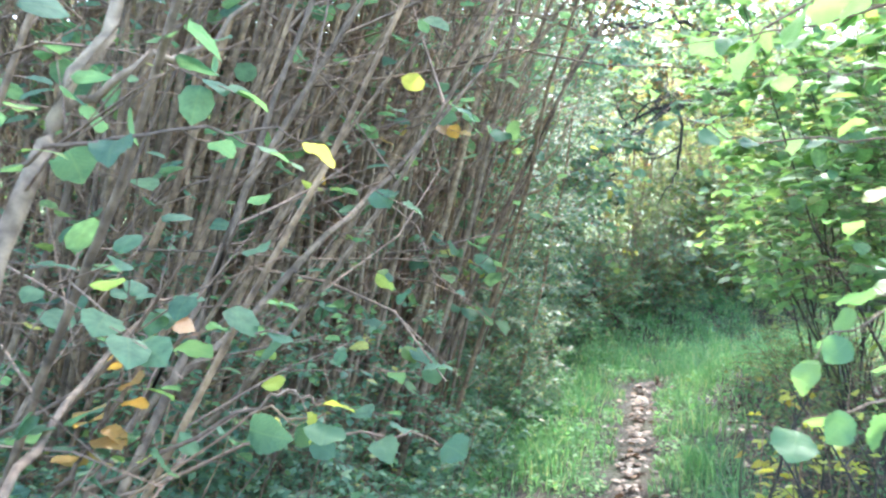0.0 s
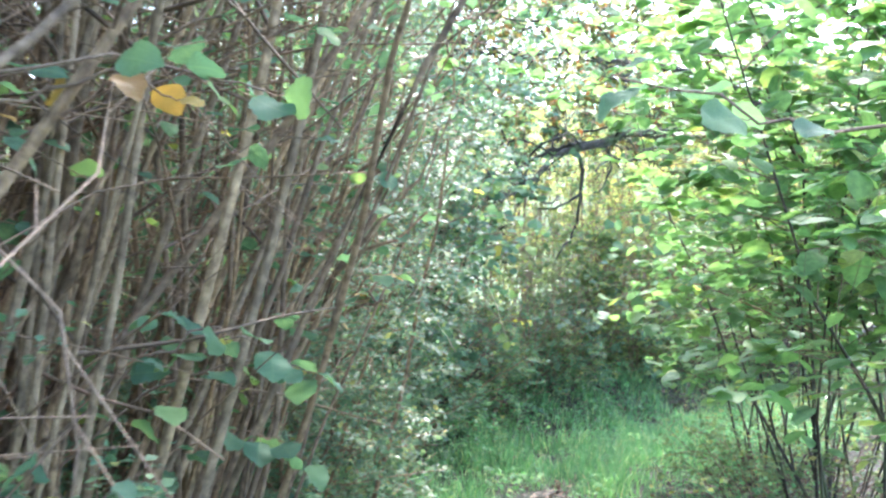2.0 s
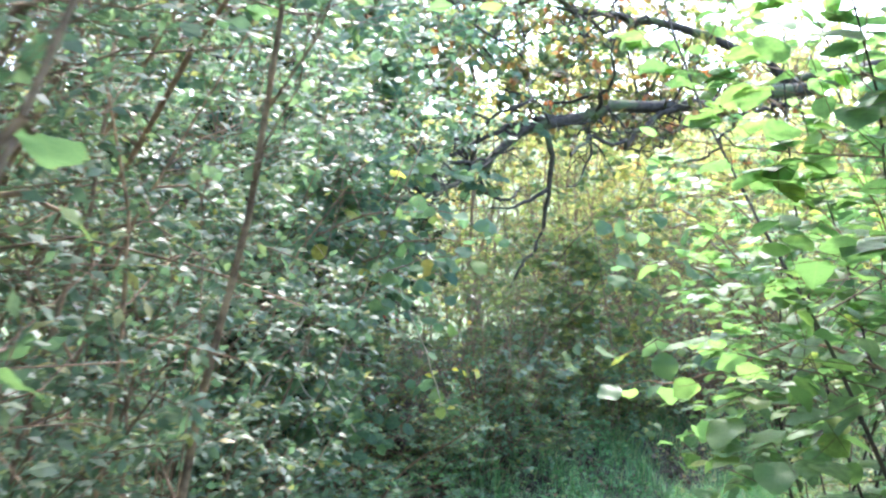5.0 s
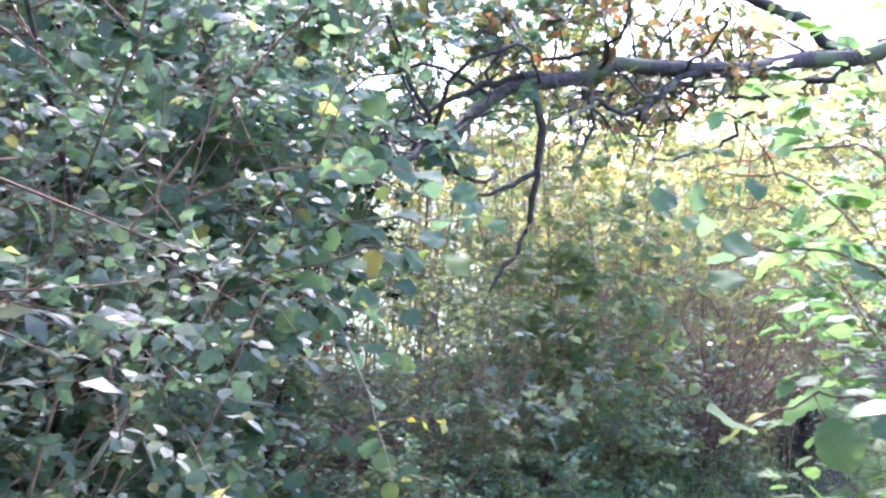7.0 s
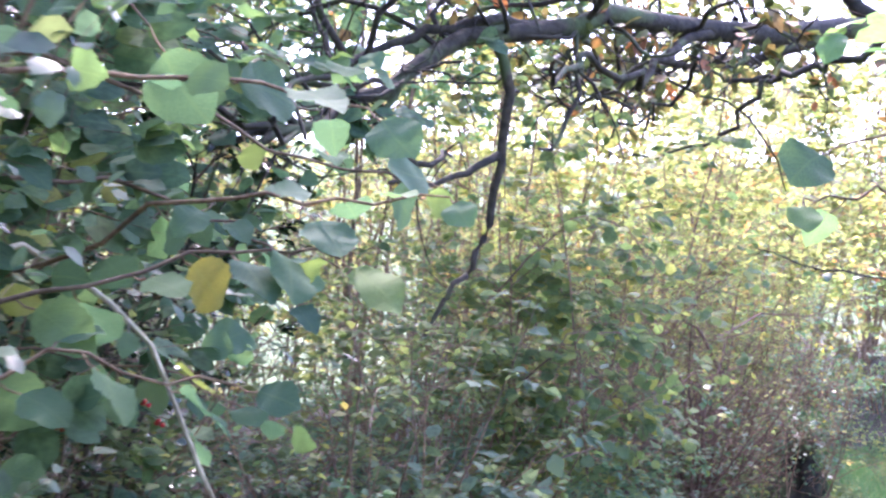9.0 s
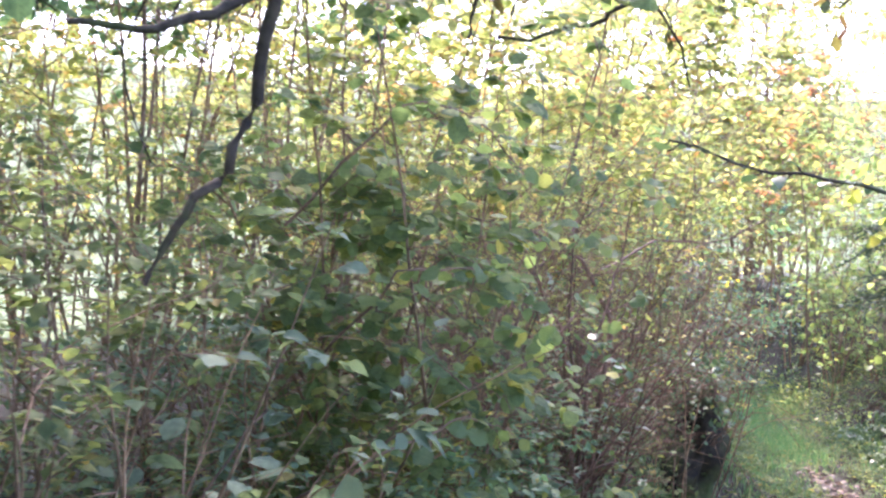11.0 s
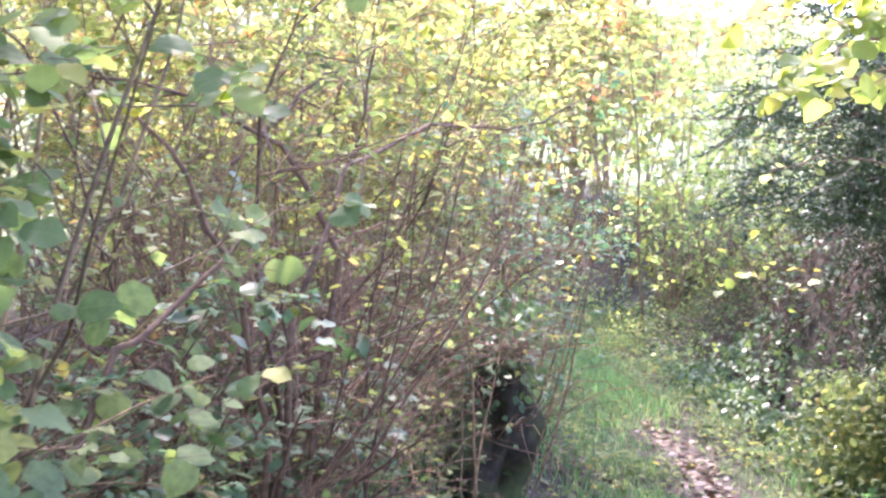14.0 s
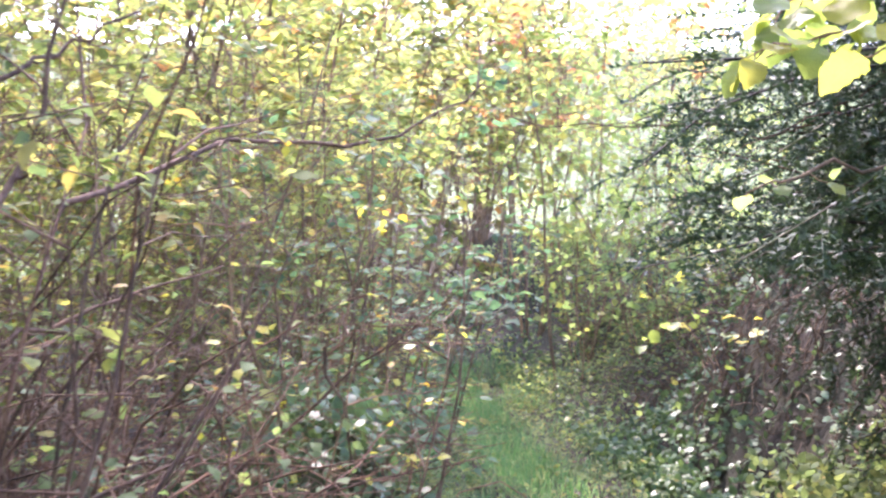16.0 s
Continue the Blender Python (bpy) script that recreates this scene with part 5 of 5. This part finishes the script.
# ---- stump ----
def stump():
    x, y = 5.57, 15.7
    z = float(height(x, y)) + 0.02
    root = base_empty("tree_stump", (x, y, z), "black rotten tree stump with moss and ivy", "stump")
    ks, sides = 34, 48
    V = []
    for i in range(ks):
        u = i / (ks - 1)
        h = 0.66 * u
        rad = 0.1 + 0.055 * math.exp(-((u - 0.36) / 0.2) ** 2) + 0.05 * math.exp(-u / 0.05) - 0.06 * max(0, u - 0.7) / 0.3
        if i == ks - 1:
            rad = 0.01
        for j in range(sides):
            a = 2 * math.pi * j / sides
            d = noise.noise(Vector((math.cos(a) * 1.5, math.sin(a) * 1.5, h * 4))) * 0.09 + noise.noise(Vector((math.cos(a) * 4, math.sin(a) * 4, h * 5))) * 0.05 + noise.noise(Vector((math.cos(a) * 12, math.sin(a) * 12, h * 6))) * 0.03
            V.append((math.cos(a) * (rad + d) + 0.06 * u, math.sin(a) * (rad + d), h + 0.03 * math.sin(3 * a) * u))
    T = []
    for i in range(ks - 1):
        for j in range(sides):
            a, b = i * sides + j, i * sides + (j + 1) % sides
            T += [(a, b, b + sides), (a, b + sides, a + sides)]
    child("bole", tri_mesh("bole", V, T, ROT), root)
    r = np.random.default_rng(12)
    m = 1500
    a = r.uniform(0, 2 * np.pi, m); h = r.uniform(0.25, 0.86, m); q = r.uniform(0.08, 0.24, m) * (1.0 - 0.3 * h)
    keep = r.uniform(size=m) < 0.6 * smooth(h, 0.3, 0.6) * (1 - 0.6 * smooth(h, 0.65, 0.86)) + 0.05
    a, h, q = a[keep], h[keep], q[keep]
    at = np.stack([np.cos(a) * q, np.sin(a) * q, h], -1)
    way = unit(np.stack([np.cos(a), np.sin(a), -0.6 + 0 * a], -1) + r.normal(size=at.shape) * 0.5)
    child("ivy_growth", leaves_mesh("ivy_growth", "broad", at, way, np.array([0, 0, 1.0]) + r.normal(size=at.shape) * 0.5, r.uniform(0.025, 0.045, len(at)), IVY), root, kind="stuff")
    P = grow(r, np.stack([0.12 * np.cos(a[:26]), 0.12 * np.sin(a[:26]), 0.3 + 0 * a[:26]], -1), np.stack([np.cos(a[:26]), np.sin(a[:26]), 1.4 + 0 * a[:26]], -1), r.uniform(0.3, 0.7, 26), 7, 0.25, -1.2)
    child("stem_growth", tube_mesh("stem_growth", P, np.full((26, 7), 0.003) * np.linspace(1, 0.5, 7), TWIG, 4), root, kind="stuff")


stump()
shrub("spindle_bush", "small shrub with bright yellow narrow leaves", 5.25, 15.35, 900, 6, 1.5, 0.3, (0.02, -0.02), 0.006, leaf=YELLOWED, shape="oval", size=0.028, leaves=150,
      branches=6, twigs=3, low=0.55, own=90, category="shrub")
shrub("ivy_bush", "green ivy bush beside the stump", 6.0, 16.4, 901, 10, 1.5, 0.5, (0, 0), 0.008, leaf=BRAMBLE, shape="ivy", size=0.04, leaves=1500, branches=9, twigs=5, low=0.2,
      own=60, category="ivy")


# ---- bank on the right ----
def bank():
    r = np.random.default_rng(33)
    p, s, off = trail_points(26000, r, 23.5, 41, 0.6, 4.2, 1)
    patch = np.array([noise.noise(Vector((x * 1.6, y * 1.6, 3))) for x, y in p])
    p = p[(r.uniform(size=len(p)) < (0.55 + 1.0 * patch) * (1 - 0.7 * np.exp(-((off - 1.1) / 0.22) ** 2)))]
    at = on_ground(p) + np.array([0, 0, 1]) * r.uniform(0.0, 0.2, (len(p), 1)) ** 1.0
    way = r.normal(size=at.shape) + np.array([-0.6, 0.4, -0.4])
    me = leaves_mesh("ivy_cover", "broad", at, way, np.array([-0.4, -0.1, 1.0]) + r.normal(size=at.shape) * 0.5, r.uniform(0.03, 0.065, len(at)), IVY)
    tagged(new("ivy_cover", me), "glossy ivy and ground plants covering the earth bank", "ivy", kind="stuff")
    p, s, off = trail_points(19000, r, 24.0, 30.8, 0.5, 1.75, 1)
    patch = np.array([noise.noise(Vector((x * 2.5, y * 2.5, 8))) for x, y in p])
    p = p[r.uniform(size=len(p)) < (0.75 + 1.0 * patch) * (1 - 0.8 * np.exp(-((off - 1.15) / 0.2) ** 2))]
    at = on_ground(p) + np.array([0, 0, 1]) * r.uniform(0.0, 0.16, (len(p), 1))
    way = r.normal(size=at.shape) + np.array([-0.5, -0.3, -0.3])
    me = leaves_mesh("bank_ivy", "broad", at, way, np.array([-0.4, -0.2, 1.0]) + r.normal(size=at.shape) * 0.5, r.uniform(0.03, 0.065, len(at)), IVY)
    tagged(new("bank_ivy", me), "dense dark glossy ivy leaves on the near bank", "ivy", kind="stuff")
    p, s, off = trail_points(2600, r, 24.6, 27.4, 0.55, 1.0, 1)
    at = on_ground(p) + np.array([0, 0, 1]) * r.uniform(0.0, 0.22, (len(p), 1))
    me = leaves_mesh("bank_herbs", "broad", at, r.normal(size=at.shape) + np.array([-0.4, -0.3, 0]), np.array([-0.3, -0.3, 1.0]) + r.normal(size=at.shape) * 0.4, r.uniform(0.025, 0.05, len(at)), HERB)
    tagged(new("bank_herb", me), "pale green leafy herbs at the foot of the bank", "herbs", kind="stuff")
    p = np.array([7.72, 15.85]) + r.normal(size=(3000, 2)) * np.array([0.2, 0.26])
    p = p[clear(on_ground(p), 0.42)]
    at = on_ground(p) + np.array([0, 0, 1]) * r.uniform(0.1, 0.6, (len(p), 1))
    me = leaves_mesh("nettle_patch", "broad", at, r.normal(size=at.shape) + np.array([-0.4, -0.3, 0]), np.array([-0.3, -0.4, 1.0]) + r.normal(size=at.shape) * 0.4, r.uniform(0.03, 0.055, len(at)), DULL)
    tagged(new("nettle_patch", me), "bright green nettles at the foot of the bank", "nettles", kind="stuff")
    p, s, off = trail_points(820, r, 24.2, 31, 0.95, 1.6, 1)
    at = on_ground(p, 0.06)
    B = grow(r, at, np.array([-0.5, 0.4, 0.3]) + r.normal(size=at.shape) * 0.8, r.uniform(0.25, 1.1, len(at)) ** 1.3, 12, 0.55, r.uniform(-2.0, 0.4))
    B = B[clear(B, 0.72).all(1)]
    B[..., 2] = np.maximum(B[..., 2], height(B[..., 0], B[..., 1]) + 0.01)
    me = tube_mesh("dry_vines", B, r.uniform(0.002, 0.006, (len(B), 1)) * np.linspace(1, 0.6, 12), PALE_VINE, 3)
    tagged(new("dry_vine", me), "tangle of dry brown vines hanging down the bank", "vines", kind="stuff")


def bank_weeds():
    r = np.random.default_rng(34)
    p, s, off = trail_points(9000, r, 29.2, 41, 0.45, 3.6, 1)
    patch = np.array([noise.noise(Vector((x * 1.3, y * 1.3, 6))) for x, y in p])
    p = p[(r.uniform(size=len(p)) < (0.5 + 1.2 * patch) * (1 - 0.9 * np.exp(-((off - 1.1) / 0.25) ** 2)))]
    at = on_ground(p) + np.array([0, 0, 1]) * r.uniform(0.02, 0.28, (len(p), 1))
    way = r.normal(size=at.shape) + np.array([-0.6, -0.4, -0.2])
    me = leaves_mesh("bank_weeds", "broad", at, way, np.array([-0.2, -0.2, 1.0]) + r.normal(size=at.shape) * 0.5, r.uniform(0.03, 0.06, len(at)), SUNLIT_GREEN)
    tagged(new("bank_weeds", me), "green weeds on the earth bank, coloured pale for sunlight", "weeds", kind="stuff")


bank_weeds()
PALE_VINE = bark_material("dry_vine", (0.065, 0.04, 0.025), (0.19, 0.125, 0.082), 50)
bank()
for k in (0, 1, 2, 3, 4, 5, 7, 8, 10, 11, 13, 14):
    p, s, off = trail_points(1, rng, 24.2 + 0.6 * k, 24.6 + 0.6 * k, (0.72, 1.75, 2.3)[k % 3], (0.82, 2.0, 2.6)[k % 3], 1)
    shrub("bramble_bush", "bramble with glossy leaves on the earth bank", float(p[0, 0]), float(p[0, 1]), 1000 + k, 7, 0.42 if k % 3 == 0 else 0.7, 1.1, (0, 0), 0.0045,
          leaf=DULL if k % 2 else IVY, shape="broad", size=0.044, leaves=420, branches=5, twigs=3, low=0.02, reach=0.34, lift=-1.3, own=10, group="bank plants", category="bramble", room=0.45)
climber = shrub("bindweed", "climbing plant with yellow leaves on the bank", 9.0, 17.6, 950, 5, 0.6, 0.5, (-0.1, 0), 0.004, leaf=YELLOWED, shape="hazel", size=0.07, leaves=12,
                branches=3, twigs=2, low=0.3, own=12, category="climber")
hanging_branch(climber, [(9.0, 17.6, 0.5), (8.85, 17.75, 1.0), (8.7, 17.9, 0.95), (8.6, 18.0, 0.8)], 48, 9, 0.075, HAZEL_SUN)
for k, (x, y) in enumerate([(9.6, 16.2), (10.4, 17.6), (10.9, 19.5), (11.5, 22.0), (10.2, 15.0)]):
    shrub("hedge_bush", "hedge shrub on the bank, yellow-green leaves paled for sunlight", x, y, 960 + k, 12, 1.5, 0.5, (0, 0), 0.007, leaf=SUNLIT_GREEN, shape="far", size=0.075, leaves=1100,
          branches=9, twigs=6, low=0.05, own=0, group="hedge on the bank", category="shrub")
for k, (x, y) in enumerate([(7.0, 20.5), (7.8, 22.5), (9.0, 25.5), (11.0, 26.0), (7.2, 18.6)]):
    shrub("hedge_bush", "sunlit hedge shrub with yellow-green leaves", x, y, 970 + k, 14, 2.2, 0.5, (0, 0), 0.01, leaf=GREENING if k % 2 else AUTUMN, shape="far", size=0.06, leaves=3000 if k < 4 else 1300,
          branches=9, twigs=6, low=0.05, own=0, group="hedge past the bend", category="shrub")


# ---- brown arching stems round the stump ----
shrub("willow_bush", "many-stemmed brown shrub with small yellow leaves", 4.55, 15.3, 1190, 12, 2.5, 0.8, (-0.05, 0.0), 0.0075, leaf=GREENING, shape="broad", size=0.042, leaves=650,
      branches=8, twigs=4, low=0.1, reach=0.28, wobble=0.24, lift=-0.2, own=30, bark=BROWN, twig_bark=BROWN, category="shrub")
for k, (x, y, n, tall, lx, ly) in enumerate([(4.6, 15.0, 34, 1.25, 0.05, 0.0), (4.55, 15.6, 30, 1.25, 0.0, 0.0), (4.1, 14.8, 20, 1.2, 0.0, 0.0), (3.7, 14.4, 14, 1.1, 0.1, 0.0), (4.95, 15.9, 28, 1.3, 0.0, 0.0)]):
    shrub("dead_bramble", "tangle of brown arching bramble stems with few leaves", x, y, 1200 + k, n, tall, 0.75, (lx, ly), 0.006, leaf=HAZEL_LATE, shape="broad", size=0.034, leaves=200,
          branches=9, twigs=4, low=0.05, reach=0.34, lift=-0.75, wobble=0.1, own=20, bark=BROWN, twig_bark=BROWN, group="brown stems by the stump", category="bramble", disk=0.3)
for k, (x, y, h, lx, ly) in enumerate([(4.75, 14.95, 1.5, 0.1, 0.05), (3.2, 13.95, 0.9, 0.25, 0.0), (2.35, 12.6, 0.95, 0.15, 0.1)]):
    r = np.random.default_rng(1100 + k)
    P = grow(r, np.zeros((1, 3)), np.array([[lx, ly, 1.0]]), np.array([h]), 14, 0.16, 0.0)
    st = new("dry_stick", tube_mesh("dry_stick", P, (0.0045 * np.linspace(1.1, 0.7, 14))[None], PALE_VINE, 6))
    st.location = (x, y, float(height(x, y)) - 0.03)
    tagged(st, "thin crooked dry stick standing in the thicket", "stick", "dry sticks")
tangle = shrub("hazel_bush", "old brown hazel with crooked leaning stems and few leaves", 4.42, 14.72, 1300, 7, 2.2, 0.5, (0.05, 0.1), 0.0085, leaf=GREENING, shape="broad", size=0.038, leaves=420,
               branches=8, twigs=4, low=0.2, wobble=0.18, own=20, category="hazel", bark=BROWN, twig_bark=BROWN)
for k, pts in enumerate([[(4.4, 14.72, 0.4), (4.43, 14.75, 1.05), (4.56, 14.84, 1.32), (4.7, 15.0, 1.54), (4.8, 15.1, 1.85)],
                         [(4.5, 14.8, 0.5), (4.64, 14.91, 1.32), (4.44, 14.98, 1.57), (4.21, 15.03, 1.67), (3.9, 15.06, 1.73)],
                         [(4.4, 14.72, 0.5), (4.3, 14.72, 1.2), (4.13, 14.75, 1.51), (3.95, 14.76, 1.7)],
                         [(3.6, 13.95, 0.5), (3.88, 14.15, 1.11), (4.02, 14.24, 1.2), (4.2, 14.35, 1.36)],
                         [(4.3, 14.8, 0.85), (4.45, 14.8, 0.97), (4.61, 14.78, 1.03), (4.95, 14.86, 1.1)],
                         [(4.5, 15.4, 0.9), (4.86, 15.64, 1.23), (5.04, 15.71, 1.29), (5.35, 15.83, 1.36)],
                         [(4.6, 15.5, 1.15), (4.75, 15.56, 1.22), (4.92, 15.63, 1.24), (5.02, 15.71, 1.15)],
                         [(4.5, 15.5, 1.5), (4.79, 15.65, 1.75), (4.94, 15.71, 1.85), (5.11, 15.76, 1.95)],
                         [(4.9, 15.6, 1.5), (5.46, 16.0, 1.7), (5.85, 16.03, 1.69), (6.08, 16.05, 1.78), (6.28, 16.1, 1.9)]]):
    hanging_branch(tangle, pts, 1310 + k, 8, 0.036, HAZEL_LATE, thick=0.011 if k < 4 else 0.008, bark=BROWN, spread=0.05, shape="broad")
for k, pts in enumerate([[(5.2, 15.3, 1.25), (5.32, 15.42, 1.02), (5.38, 15.47, 0.82), (5.41, 15.5, 0.62)], [(5.15, 15.35, 1.1), (5.24, 15.45, 0.9), (5.28, 15.5, 0.7), (5.3, 15.5, 0.5)],
                         [(5.4, 15.35, 1.2), (5.5, 15.42, 1.0), (5.56, 15.47, 0.85), (5.6, 15.5, 0.75)]]):
    hanging_branch(tangle, pts, 1330 + k, 11, 0.036, SUNLIT_GREEN, thick=0.004, bark=TWIG, spread=0.05, shape="oval")
